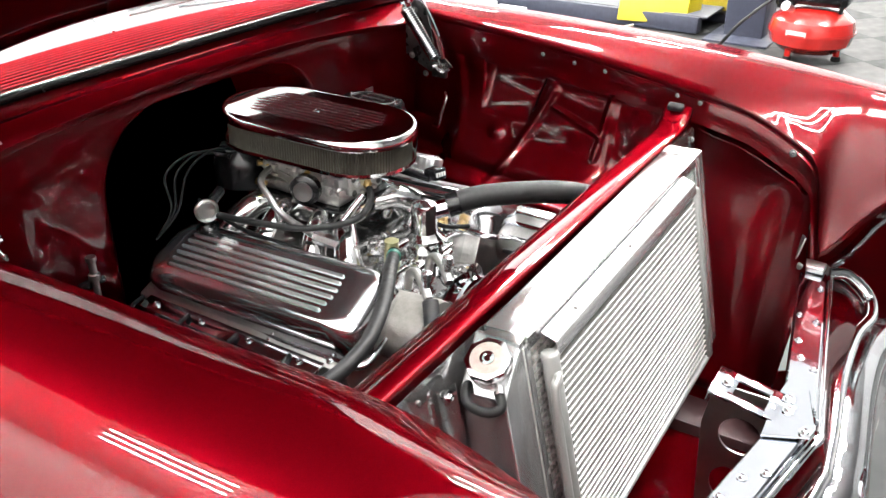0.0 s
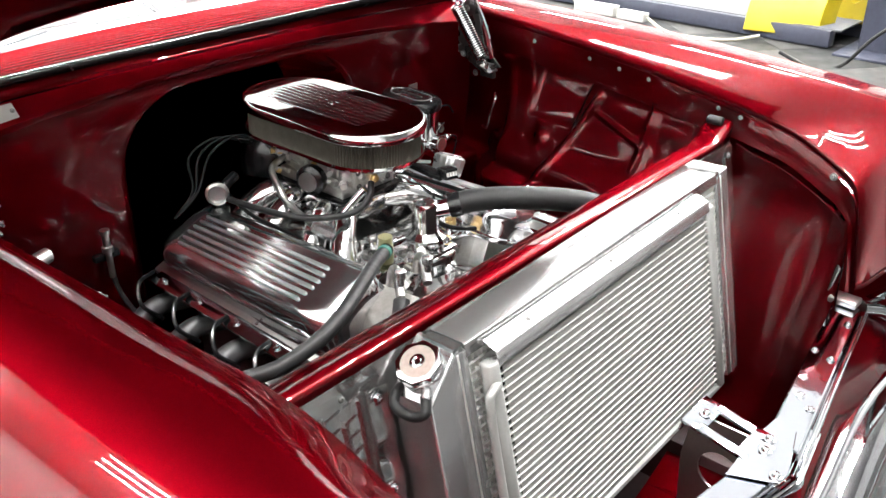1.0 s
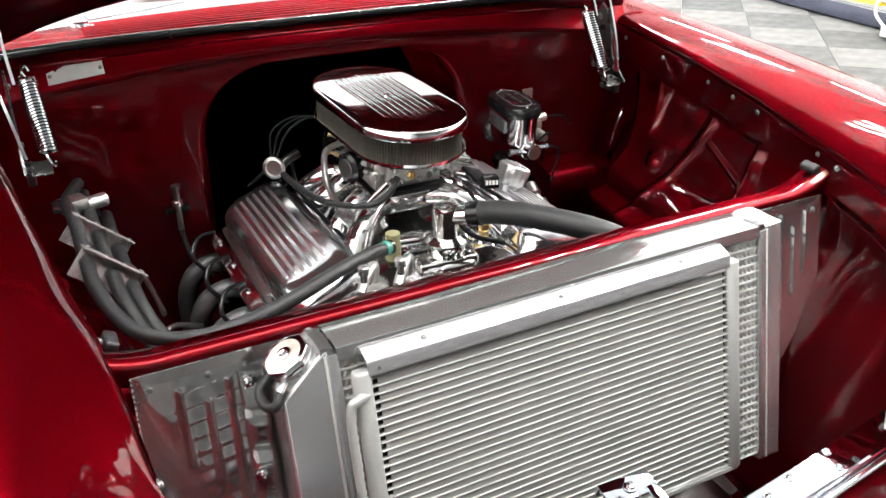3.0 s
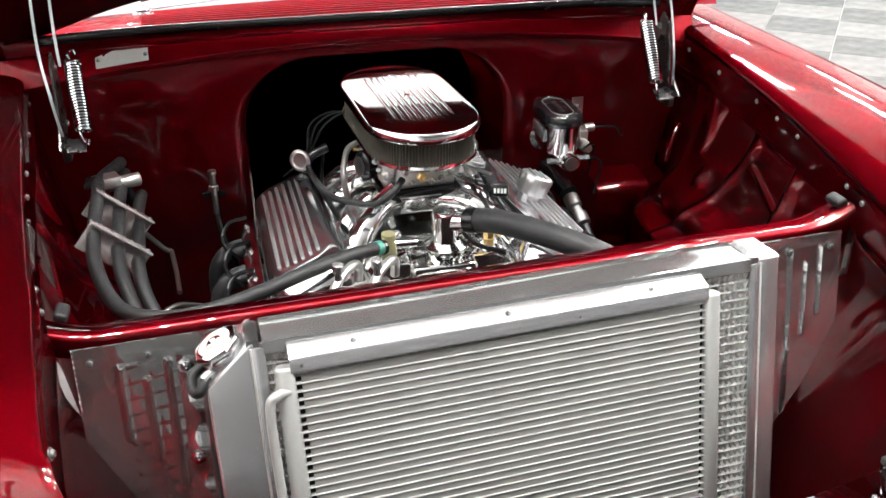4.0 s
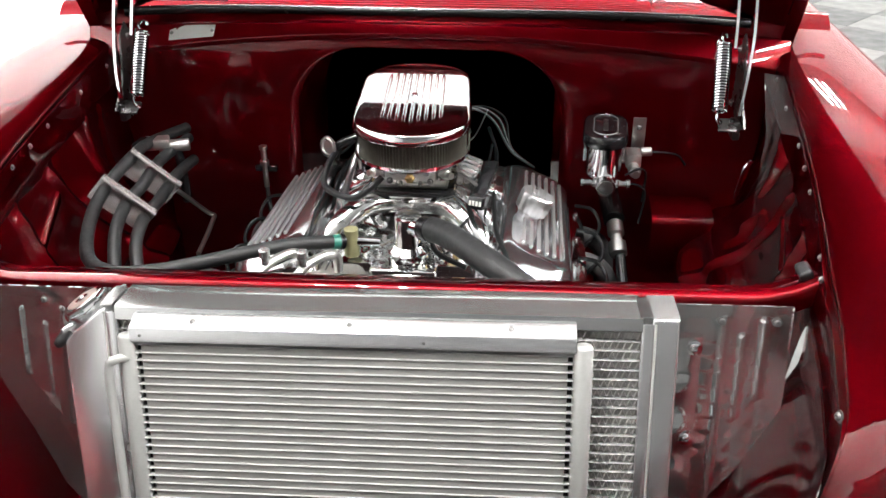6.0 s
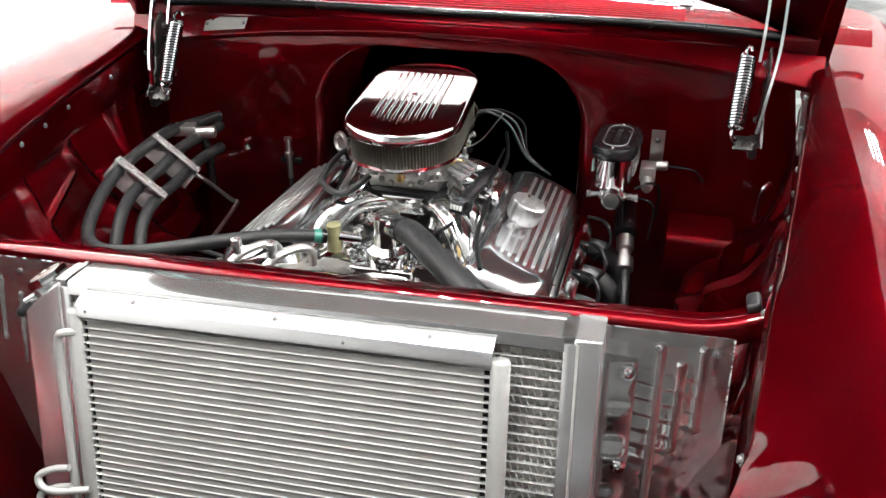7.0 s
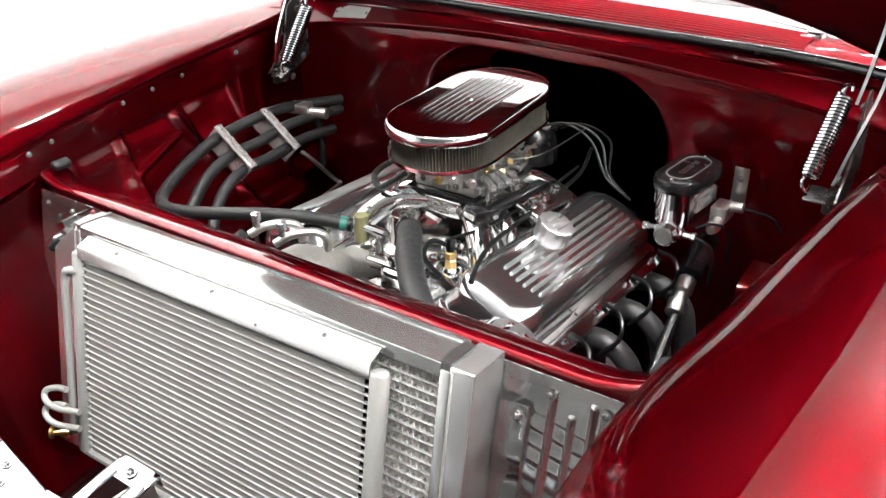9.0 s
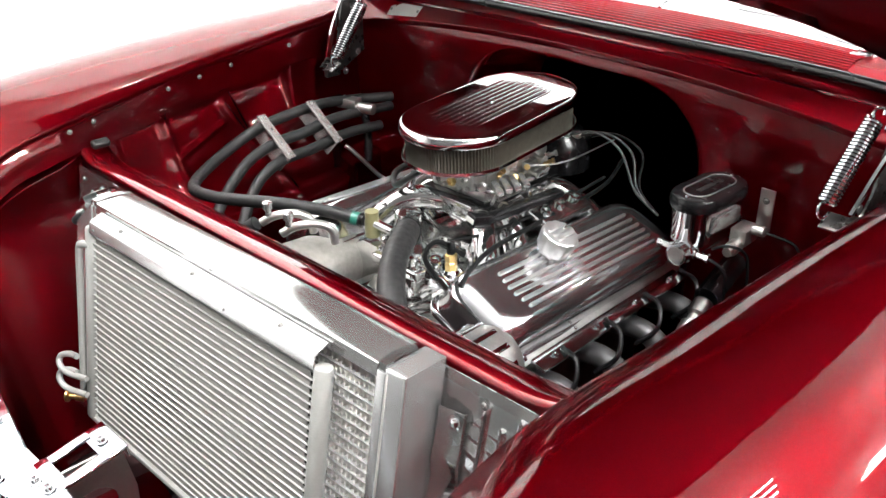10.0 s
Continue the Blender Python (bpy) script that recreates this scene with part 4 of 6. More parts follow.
def condenser():
    t = thing("condenser", "bare aluminium parallel-flow condenser", "condenser", at=RAD @ Vector((0, 0, -0.34)))
    x0, x1, low = -0.281, 0.283, -0.335
    n = 30
    pitch = (0 - low) / n
    tm = flat_tube("tube", x1 - x0, 0.0024, 0.016, TUBE)
    bm = B()
    box(bm, (0, 0, 0), (x1 - x0 - 0.018, 0.001, pitch - 0.0025))
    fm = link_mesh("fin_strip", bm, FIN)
    # Black sheet behind the tubes stands for the shaded slots at the headers.
    part("end_seal", box(B(), ((x0 + x1) / 2, 0.0175, low / 2 - 0.006), (x1 - x0, 0.001, -low - 0.012)), BLACK, t, "black sheet added for the shaded slots beside the header tubes").matrix_basis = RAD
    for i in range(n):
        z = -0.008 - pitch * i
        ob = part("tube", tm, None, t)
        ob.matrix_basis = RAD @ Matrix.Translation(((x0 + x1) / 2, 0.011, z))
        if i < n - 1:
            ob = part("fin_strip", fm, None, t)
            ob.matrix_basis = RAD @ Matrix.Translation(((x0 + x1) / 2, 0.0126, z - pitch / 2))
    for x, top in ((x0 - 0.010, 0.004), (x1 + 0.010, 0.004)):
        bm = lathe(B(), [(0.0105, low - 0.004), (0.0125, low), (0.0125, top - 0.003), (0.0108, top), (0.009, top + 0.001)], RAD @ Matrix.Translation((x, 0.0165, 0)), 20)
        part("header_tube", bm, TUBE, t, "round aluminium header tube")
    part("bottom_rail", box(B(), ((x0 + x1) / 2, 0.017, low - 0.004), (x1 - x0 + 0.03, 0.018, 0.008), None, 0.002), TUBE, t).matrix_basis = RAD
    # fixing strip: shelf and front flange
    sec = [(0.0305, 0.021), (0.0305, 0.0275), (0.0275, 0.0285), (0.0085, 0.0172), (0.0068, 0.0150), (0.0062, -0.002), (0.0082, -0.002), (0.0088, 0.0140), (0.0105, 0.0160), (0.0275, 0.0260), (0.0285, 0.021)]
    bm = loft(B(), [[RAD @ Vector((x, y, z)) for y, z in sec] for x in np.linspace(-0.284, 0.284, 24)], True, True)
    strip = part("fixing_strip", bm, BRUSHED, t, "bent brushed aluminium fixing strip")
    for x in (-0.203, 0.0, 0.203):
        bolt(strip, RAD @ Vector((x, 0.0175, 0.0228)), RAD.to_3x3() @ Vector((0, -0.55, 0.83)), 0.55)
    for x in (-0.27, 0.095):
        bolt(strip, RAD @ Vector((x, 0.0063, 0.006)), RAD.to_3x3() @ Vector((0, -1, 0)), 0.3)
    # pipes beside it
    bm = B()
    tube(bm, [RAD @ Vector(p) for p in ((-0.288, 0.010, -0.026), (-0.303, 0.004, -0.027), (-0.314, 0.004, -0.041), (-0.315, 0.006, -0.12), (-0.313, 0.008, -0.30))], 0.0062, 10, 6)
    part("pipe", bm, TUBE, t, "thin bent aluminium pipe")
    for z in (-0.262, -0.292):
        bm = B()
        tube(bm, [RAD @ Vector(p) for p in ((-0.285, 0.0, z), (-0.33, -0.012, z - 0.004), (-0.352, -0.016, z + 0.004), (-0.356, -0.012, z + 0.018), (-0.335, -0.006, z + 0.028), (-0.312, -0.004, z + 0.032))], 0.0052, 10, 6)
        part("pipe", bm, TUBE, t, "looped aluminium pipe end")
    for c in t.children:
        c.matrix_parent_inverse = Matrix.Translation(-Vector(t.location))


condenser()

# ---- engine ----
CX = 0.008


def engine():
    t = thing("engine", "polished V8 engine with finned valve covers", "engine", at=(CX, 0.6, 0.3))
    # block and heads
    bm = B()
    prism(bm, [(-0.20, 0.30), (0.20, 0.30), (0.20, 0.55), (0.11, 0.68), (-0.11, 0.68), (-0.20, 0.55)], 0, 0.46, Matrix.Translation((CX, 0.86, 0)) @ pose(0, 0, 0, 90, 0, 0), 0.008)
    part("block", bm, DARK, t, "dark painted engine block")
    for s in (-1, 1):
        roll = s * 23
        m = Matrix.Translation((CX + s * 0.230, 0.606, 0.763)) @ pose(0, 0, 0, -2.5, 0, 0) @ pose(0, 0, 0, 0, roll, 0)
        # cover: rounded box with drafted sides on a flange
        bm = B()
        rows = []
        for z, w, l, r in ((-0.062, 0.164, 0.510, 0.030), (-0.055, 0.165, 0.511, 0.030), (-0.0535, 0.163, 0.509, 0.030), (-0.052, 0.154, 0.500, 0.034), (-0.048, 0.153, 0.499, 0.034)):
            rows.append([m @ Vector((x - s * 0.007, y - 0.016, z)) for x, y in rounded(w, l, r, 8)])
        for a in range(0, 91, 6):
            c, h = math.cos(radians(a)), math.sin(radians(a))
            rows.append([m @ Vector((x - s * 0.007, y - 0.016, -0.030 + 0.049 * h ** 0.85)) for x, y in rounded(0.080 + 0.074 * c ** 0.85, 0.372 + 0.128 * c, 0.016 + 0.036 * c ** 0.5, 8)])
        loft(bm, rows, True, True)
        vc = part("valve_cover", bm, POLISHED_COVER, t, "polished finned valve cover", 65)
        for i in range(6):
            bm = B()
            x = -0.036 + 0.0144 * i
            l = 0.358 - 0.006 * abs(i - 2.5)
            outline = stadium(l, 0.0060, 5)
            prism(bm, outline, 0.0170, 0.0222, m @ Matrix.Translation((x, -0.012, 0)), 0.0010, 1)
            part("fin", bm, RIBBED, vc, "brushed raised fin")
        for y in (-0.20, -0.07, 0.07, 0.20):
            for x in (-0.071, 0.071):
                bolt(vc, m @ Vector((x * 1.08, y, -0.056)), m.to_3x3() @ Vector((0, 0, 1)), 0.9, BOLT_BRIGHT)
        # head below
        bm = B()
        hm = Matrix.Translation((CX + s * 0.195, 0.605, 0.672)) @ pose(0, 0, 0, 0, roll, 0)
        box(bm, hm @ Vector((0, 0, 0.005)), (0.165, 0.475, 0.085), hm.to_3x3(), 0.006)
        part("cylinder_head", bm, CAST, t, "bare aluminium cylinder head")
        # rail on the outer side
        bm = B()
        rm = Matrix.Translation((CX + s * 0.308, 0.60, 0.690)) @ pose(0, 0, 0, 0, roll * 0.6, 0)
        box(bm, rm @ Vector((0, 0, 0)), (0.030, 0.40, 0.008), rm.to_3x3(), 0.002)
        rail = part("side_rail", bm, POLISHED, t, "polished wire loom rail")
        for y in (-0.16, -0.05, 0.06, 0.17):
            bolt(rail, rm @ Vector((0, y, 0.004)), rm.to_3x3() @ Vector((0, 0, 1)), 1.1, BOLT_BRIGHT)
        # exhaust tubes and plug leads
        for i, y in enumerate((0.43, 0.545, 0.66, 0.775)):
            bm = B()
            tube(bm, [(CX + s * 0.265, y, 0.635), (CX + s * 0.325, y + 0.005, 0.642), (CX + s * 0.368, y + 0.012, 0.612), (CX + s * 0.38, y + 0.03, 0.54), (CX + s * 0.37, y + 0.06, 0.40)], 0.0195, 14, 6)
            part("header_tube", bm, HEADER, t, "dark coated exhaust tube")
            bm = B()
            tube(bm, [(CX + s * 0.308, y + 0.03, 0.698), (CX + s * 0.345, y + 0.02, 0.694), (CX + s * 0.36, y - 0.005, 0.664), (CX + s * 0.33, y - 0.02, 0.628)], 0.0042, 8, 5)
            part("plug_lead", bm, BLACK, t, "black spark plug lead")
    # intake manifold: valley plate and runners
    bm = B()
    prism(bm, [(-0.13, 0.66), (0.13, 0.66), (0.15, 0.735), (0.10, 0.765), (-0.10, 0.765), (-0.15, 0.735)], 0, 0.42, Matrix.Translation((CX, 0.82, 0)) @ pose(0, 0, 0, 90, 0, 0), 0.006)
    part("valley_plate", bm, CHROME_CAST, t, "polished intake valley")
    for s in (-1, 1):
        for y0, y1 in ((0.455, 0.55), (0.545, 0.585), (0.665, 0.655), (0.765, 0.70)):
            bm = B()
            pts = [(CX + s * 0.045, y1, 0.812), (CX + s * 0.082, (y0 + y1 * 2) / 3, 0.815), (CX + s * 0.118, (y0 * 2 + y1) / 3, 0.790), (CX + s * 0.145, y0, 0.752)]
            tube(bm, pts, (0.021, 0.025), 14, 6)
            part("intake_runner", bm, CHROME_CAST, t, "polished intake runner")
    bm = B()
    box(bm, (CX, 0.63, 0.812), (0.135, 0.19, 0.040), None, 0.008, 3)
    part("plenum", bm, CHROME_CAST, t, "polished intake plenum")
    bm = B()
    box(bm, (CX, 0.63, 0.836), (0.150, 0.205, 0.010), None, 0.003)
    part("spacer", bm, BLACK, t, "black carburettor spacer")
    # front: water neck, pump and timing cover
    nm = Matrix.Translation((CX + 0.012, 0.412, 0))
    part("thermostat_housing", lathe(B(), [(0.034, 0.758), (0.034, 0.772), (0.037, 0.776), (0.037, 0.790), (0.030, 0.795), (0.025, 0.800), (0.0235, 0.815), (0.0235, 0.846), (0.021, 0.853), (0.012, 0.856)], nm, 28), CHROME_CAST, t, "polished thermostat housing")
    bm = B()
    tube(bm, [(CX + 0.014, 0.410, 0.834), (CX + 0.05, 0.378, 0.842)], 0.0165, 18, 0)
    part("water_neck", bm, CHROME, t, "chrome water neck")
    bm = B()
    box(bm, (CX + 0.005, 0.42, 0.755), (0.115, 0.085, 0.022), None, 0.007, 3)
    box(bm, (CX + 0.02, 0.40, 0.735), (0.075, 0.06, 0.05), None, 0.014, 3)
    part("front_crossover", bm, CHROME_CAST, t, "polished coolant crossover")
    for x, y in ((-0.048, 0.40), (0.055, 0.40), (-0.045, 0.45), (0.06, 0.45)):
        bolt(t, (CX + x, y, 0.766), (0, 0, 1), 1.2, BOLT_BRIGHT)
    bm = B()
    lathe(bm, [(0.07, 0), (0.075, 0.02), (0.055, 0.035), (0.04, 0.06), (0.022, 0.065)], aim((CX, 0.40, 0.66), (CX, 0.2, 0.66)), 28)
    lathe(bm, [(0.03, 0), (0.032, 0.06), (0.02, 0.065)], aim((CX + 0.07, 0.40, 0.68), (CX + 0.07, 0.3, 0.70)), 20)
    part("water_pump", bm, CHROME_CAST, t, "polished water pump")
    bm = B()
    lathe(bm, [(0.02, 0), (0.075, 0.001), (0.078, 0.006), (0.068, 0.012), (0.068, 0.022), (0.078, 0.028), (0.075, 0.033), (0.03, 0.034)], aim((CX, 0.335, 0.66), (CX, 0.2, 0.66)), 36)
    part("pulley", bm, CHROME, t, "chrome fan pulley")
    # intake bolts, small bosses and loom wires
    for s in (-1, 1):
        for y in (0.44, 0.50, 0.56, 0.62, 0.68, 0.74, 0.80):
            bolt(t, (CX + s * 0.136, y, 0.757), (s * 0.4, 0, 1), 1.1, BOLT_BRIGHT)
        for y, z in ((0.425, 0.772), (0.47, 0.785), (0.53, 0.79)):
            part("boss", lathe(B(), [(0.012, -0.012), (0.012, 0.004), (0.009, 0.007), (0.006, 0.007), (0.005, 0.003)], aim((CX + s * 0.062, y, z), (CX + s * 0.09, y - 0.02, z + 0.06)), 14), CHROME_CAST, t)
    for pts, r in (([(0.19, 0.36, 0.80), (0.165, 0.45, 0.815), (0.155, 0.60, 0.815), (0.15, 0.78, 0.82), (0.13, 0.87, 0.84)], 0.0042), ([(0.104, 0.428, 0.822), (0.118, 0.50, 0.815), (0.135, 0.64, 0.818), (0.14, 0.80, 0.83)], 0.003),
                   ([(-0.125, 0.48, 0.775), (-0.142, 0.58, 0.79), (-0.15, 0.70, 0.80), (-0.13, 0.82, 0.82)], 0.0038), ([(0.095, 0.47, 0.775), (0.06, 0.44, 0.80), (0.07, 0.40, 0.79), (0.12, 0.38, 0.775)], 0.0045)):
        part("loom_wire", tube(B(), pts, r, 8, 6), LEAD, t, "black loom wire")
    # sender with brass body
    sm = Matrix.Translation((0.104, 0.428, 0))
    part("sender_boss", lathe(B(), [(0.019, 0.745), (0.019, 0.768), (0.015, 0.772)], sm, 16), CHROME, t)
    part("sender", lathe(B(), [(0.0105, 0.770), (0.0105, 0.782), (0.0085, 0.784), (0.0105, 0.786), (0.0105, 0.797), (0.007, 0.799)], sm, 6), BRASS, t, "brass temperature sender")
    part("sender_boot", lathe(B(), [(0.0065, 0.797), (0.0075, 0.800), (0.0070, 0.822), (0.004, 0.824)], sm, 12), BLACK, t, "black sender boot")
    for c in t.children:
        c.matrix_parent_inverse = Matrix.Translation(-Vector(t.location))


CHROME_CAST = mat("polished_casting", (0.76, 0.76, 0.755), 0.99, 0.10, grain=60.0, bump=(40.0, 0.25))
POLISHED_COVER = mat("polished_cover", (0.78, 0.78, 0.81), 0.985, 0.13, grain=12.0, rough_vary=0.02, bump=(14.0, 0.01))
engine()

AC = Matrix.Translation((0.006, 0.631, 0.979)) @ pose(0, 0, 0, 1.8, 0, 4.0)


def air_cleaner():
    t = thing("air_cleaner", "polished oval air cleaner with a ribbed lid", "air cleaner", at=(0.006, 0.628, 0.91))
    bm = B()
    rows = []
    for z, d in ((-0.012, -0.004), (-0.012, 0.0), (-0.008, 0.0012), (-0.002, 0.0004), (0.0030, -0.0010), (0.0056, -0.0026), (0.0070, -0.0048), (0.0076, -0.0080), (0.0078, -0.014), (0.0079, -0.045), (0.0080, -0.080)):
        rows.append([AC @ Vector((x, y, z)) for x, y in stadium(0.385 + 2 * d, 0.205 + 2 * d, 20)])
    loft(bm, rows, True, True)
    lid = part("lid", bm, POLISHED_LID, t, "mirror polished oval lid")
    for i in range(9):
        x = -0.050 + 0.0125 * i
        l = 0.292 - 0.012 * abs(i - 4)
        bm = B()
        rows = []
        for y in np.linspace(-l / 2, l / 2, 25):
            k = min(1.0, (l / 2 - abs(y)) / 0.030)
            k = k * k * (3 - 2 * k)
            rows.append([AC @ Vector((x + dx * (0.45 + 0.55 * k), y, 0.0074 + dz * k)) for dx, dz in ((-0.0036, 0.0), (-0.0030, 0.0022), (-0.0014, 0.0036), (0, 0.0040), (0.0014, 0.0036), (0.0030, 0.0022), (0.0036, 0.0))])
        loft(bm, rows)
        part("rib", bm, POLISHED_LID, lid)
    part("lid_nut", lathe(B(), [(0.006, 0.0075), (0.006, 0.0105), (0.004, 0.0120), (0.002, 0.0122)], AC, 16), POLISHED_LID, lid)
    # pleated element: folds as geometry
    bm = B()
    base = stadium(0.362, 0.184, 90)
    pts = []
    total = 340
    seg = [Vector((x, y, 0)) for x, y in base]
    lens = [0.0]
    for a, b in zip(seg, seg[1:] + seg[:1]):
        lens.append(lens[-1] + (b - a).length)
    for k in range(total):
        d = lens[-1] * k / total
        i = max(j for j in range(len(seg)) if lens[j] <= d + 1e-9)
        f = (d - lens[i]) / max(1e-9, lens[i + 1] - lens[i])
        q = seg[i].lerp(seg[(i + 1) % len(seg)], f)
        c = Vector((0, max(-0.089, min(0.089, q.y)), 0))
        nrm = (q - c).normalized()
        pts.append(q + nrm * (0.0022 if k % 2 else -0.0008))
    loft(bm, [[AC @ Vector((p.x, p.y, z)) for p in pts] for z in (-0.056, -0.010)], True, False)
    part("filter_element", bm, GAUZE, t, "grey-brown pleated filter element", 25)
    bm = B()
    rows = []
    for z, d in ((-0.056, -0.03), (-0.056, 0.0), (-0.053, 0.003), (-0.058, 0.004), (-0.062, 0.0), (-0.064, -0.02), (-0.070, -0.05)):
        rows.append([AC @ Vector((x, y, z)) for x, y in stadium(0.374 + 2 * d, 0.195 + 2 * d, 20)])
    loft(bm, rows, True, True)
    part("base_plate", bm, CHROME, t, "chrome base plate")
    for c in t.children:
        c.matrix_parent_inverse = Matrix.Translation(-Vector(t.location))


POLISHED_LID = mat("mirror_polished_lid", (0.75, 0.75, 0.76), 1.0, 0.05, grain=10.0, rough_vary=0.01, bump=(9.0, 0.01))
air_cleaner()


def carburettor():
    t = thing("carburettor", "bare metal four-barrel carburettor with linkage", "carburettor", at=(CX, 0.63, 0.84))
    rng = random.Random(4)
    bm = B()
    box(bm, (CX, 0.63, 0.852), (0.130, 0.175, 0.022), None, 0.004)
    part("throttle_body", bm, CAST, t)
    bm = B()
    box(bm, (CX, 0.63, 0.882), (0.115, 0.155, 0.042), None, 0.008, 3)
    for i in range(40):
        s = rng.choice((-1, 1))
        if rng.random() < 0.55:
            c = (CX + s * 0.058, 0.63 + rng.uniform(-0.075, 0.075), 0.882 + rng.uniform(-0.025, 0.02))
        else:
            c = (CX + rng.uniform(-0.055, 0.055), 0.63 + s * 0.078, 0.882 + rng.uniform(-0.025, 0.02))
        box(bm, c, (rng.uniform(0.008, 0.026), rng.uniform(0.008, 0.026), rng.uniform(0.006, 0.02)), None, 0.002)
    part("main_body", bm, CAST, t, "cast carburettor body")
    bm = B()
    lathe(bm, [(0.058, 0.90), (0.058, 0.908), (0.054, 0.914), (0.054, 0.92)], Matrix.Translation((CX, 0.63, 0)), 36)
    part("air_horn", bm, CAST, t)
    for y in (0.545, 0.715):
        bm = B()
        box(bm, (CX, y, 0.876), (0.092, 0.030, 0.040), None, 0.008, 3)
        bowl = part("fuel_bowl", bm, CAST, t, "cast fuel bowl")
        for x in (-0.036, 0.036):
            for z in (0.862, 0.889):
                yy = y - 0.015 if y < 0.6 else y + 0.015
                bolt(bowl, (CX + x, yy, z), (0, -1 if y < 0.6 else 1, 0), 0.9)
    for i in range(26):
        s = rng.choice((-1, 1))
        a = Vector((CX + s * rng.uniform(0.056, 0.078), 0.63 + rng.uniform(-0.08, 0.08), rng.uniform(0.85, 0.905)))
        d = Vector((s * rng.uniform(0.2, 1), rng.uniform(-1, 1), rng.uniform(-0.3, 0.5))).normalized()
        bm = B()
        lathe(bm, [(0.005, 0), (0.005, 0.008), (0.0035, 0.009), (0.0035, 0.016), (0.0055, 0.017), (0.0055, 0.021)], aim(a, a + d), 10)
        part("screw", bm, STEEL if i % 3 else BRASS, t)
    # bowl screws, sight plugs, fuel inlets and small castings on the front
    for x, z, r in ((-0.030, 0.880, 0.007), (0.030, 0.880, 0.007), (0.0, 0.868, 0.009), (-0.018, 0.858, 0.005), (0.018, 0.858, 0.005), (0.0, 0.890, 0.005)):
        part("plug", lathe(B(), [(r, 0), (r, 0.007), (r * 0.75, 0.009), (r * 0.5, 0.009), (r * 0.4, 0.006)], aim((CX + x, 0.531, z), (CX + x, 0.4, z)), 6 if r > 0.006 else 12), BRASS if r > 0.008 else STEEL, t)
    for s in (-1, 1):
        bm = B()
        box(bm, (CX + s * 0.052, 0.552, 0.886), (0.022, 0.040, 0.022), pose(0, 0, 0, 0, 0, s * 20).to_3x3(), 0.005)
        box(bm, (CX + s * 0.060, 0.585, 0.866), (0.016, 0.050, 0.014), None, 0.004)
        lathe(bm, [(0.009, 0), (0.009, 0.016), (0.006, 0.018), (0.006, 0.026)], aim((CX + s * 0.056, 0.545, 0.872), (CX + s * 0.10, 0.50, 0.88)), 10)
        part("side_casting", bm, CAST, t, "small cast lug with a fitting")
        part("vent_pipe", tube(B(), [(CX + s * 0.022, 0.545, 0.893), (CX + s * 0.022, 0.545, 0.912), (CX + s * 0.020, 0.558, 0.918)], 0.0042, 8, 4), STEEL, t)
    part("link_arm", box(B(), (CX - 0.070, 0.640, 0.872), (0.003, 0.075, 0.014), pose(0, 0, 0, 14).to_3x3(), 0.001), STEEL, t)
    part("transfer_tube", tube(B(), [(CX + 0.050, 0.535, 0.866), (CX + 0.078, 0.57, 0.860), (CX + 0.078, 0.69, 0.860), (CX + 0.050, 0.72, 0.866)], 0.0045, 10, 5), BRUSHED, t, "fuel transfer tube")
    # choke housing on one side, label on the other
    part("choke_housing", lathe(B(), [(0.026, 0), (0.028, 0.004), (0.028, 0.018), (0.022, 0.022), (0.012, 0.024)], aim((CX - 0.078, 0.60, 0.874), (CX - 0.2, 0.56, 0.874)), 24), BLACK, t, "round black choke housing")
    part("choke_plate", lathe(B(), [(0.018, 0.0235), (0.018, 0.026), (0.006, 0.027)], aim((CX - 0.078, 0.60, 0.874), (CX - 0.2, 0.56, 0.874)), 20), STEEL, t)
    bm = B()
    box(bm, (CX + 0.0665, 0.607, 0.888), (0.003, 0.030, 0.018), None, 0.001)
    lab = part("maker_label", bm, LABEL, t, "small white label plate")
    bm = B()
    box(bm, (CX + 0.0685, 0.607, 0.892), (0.001, 0.022, 0.005))
    part("label_bar", bm, CAPRED, lab)
    # throttle linkage
    for pts, r in (([(CX + 0.07, 0.59, 0.862), (CX + 0.085, 0.56, 0.870), (CX + 0.12, 0.50, 0.872)], 0.003), ([(CX + 0.07, 0.68, 0.862), (CX + 0.082, 0.63, 0.858), (CX + 0.082, 0.57, 0.858)], 0.0025),
                   ([(CX + 0.07, 0.65, 0.88), (CX + 0.10, 0.72, 0.876), (CX + 0.12, 0.84, 0.89)], 0.0015)):
        part("linkage_rod", tube(B(), pts, r, 8, 5), STEEL, t)
    for i in range(2):
        pts = []
        for k in range(120):
            a = k * 0.72
            pts.append((CX + 0.088 + i * 0.012 + 0.005 * math.cos(a), 0.53 + 0.0006 * k + i * 0.004, 0.862 + 0.005 * math.sin(a)))
        part("return_spring", tube(B(), pts, 0.0009, 5, 1), STEEL, t, "small bright return spring")
    bm = B()
    box(bm, (CX + 0.126, 0.463, 0.858), (0.028, 0.034, 0.022), pose(0, 0, 0, -12, 0, -18).to_3x3(), 0.003)
    box(bm, (CX + 0.130, 0.56, 0.850), (0.024, 0.19, 0.012), pose(0, 0, 0, 0, 0, -6).to_3x3(), 0.003)
    cb = part("cable_bracket", bm, BLACK, t, "black throttle cable bracket")
    bm = B()
    for k in range(4):
        box(bm, Vector((CX + 0.126, 0.463, 0.858)) + pose(0, 0, 0, -12, 0, -18).to_3x3() @ Vector((-0.009 + 0.006 * k, -0.0175, 0.0)), (0.004, 0.001, 0.008), pose(0, 0, 0, -12, 0, -18).to_3x3())
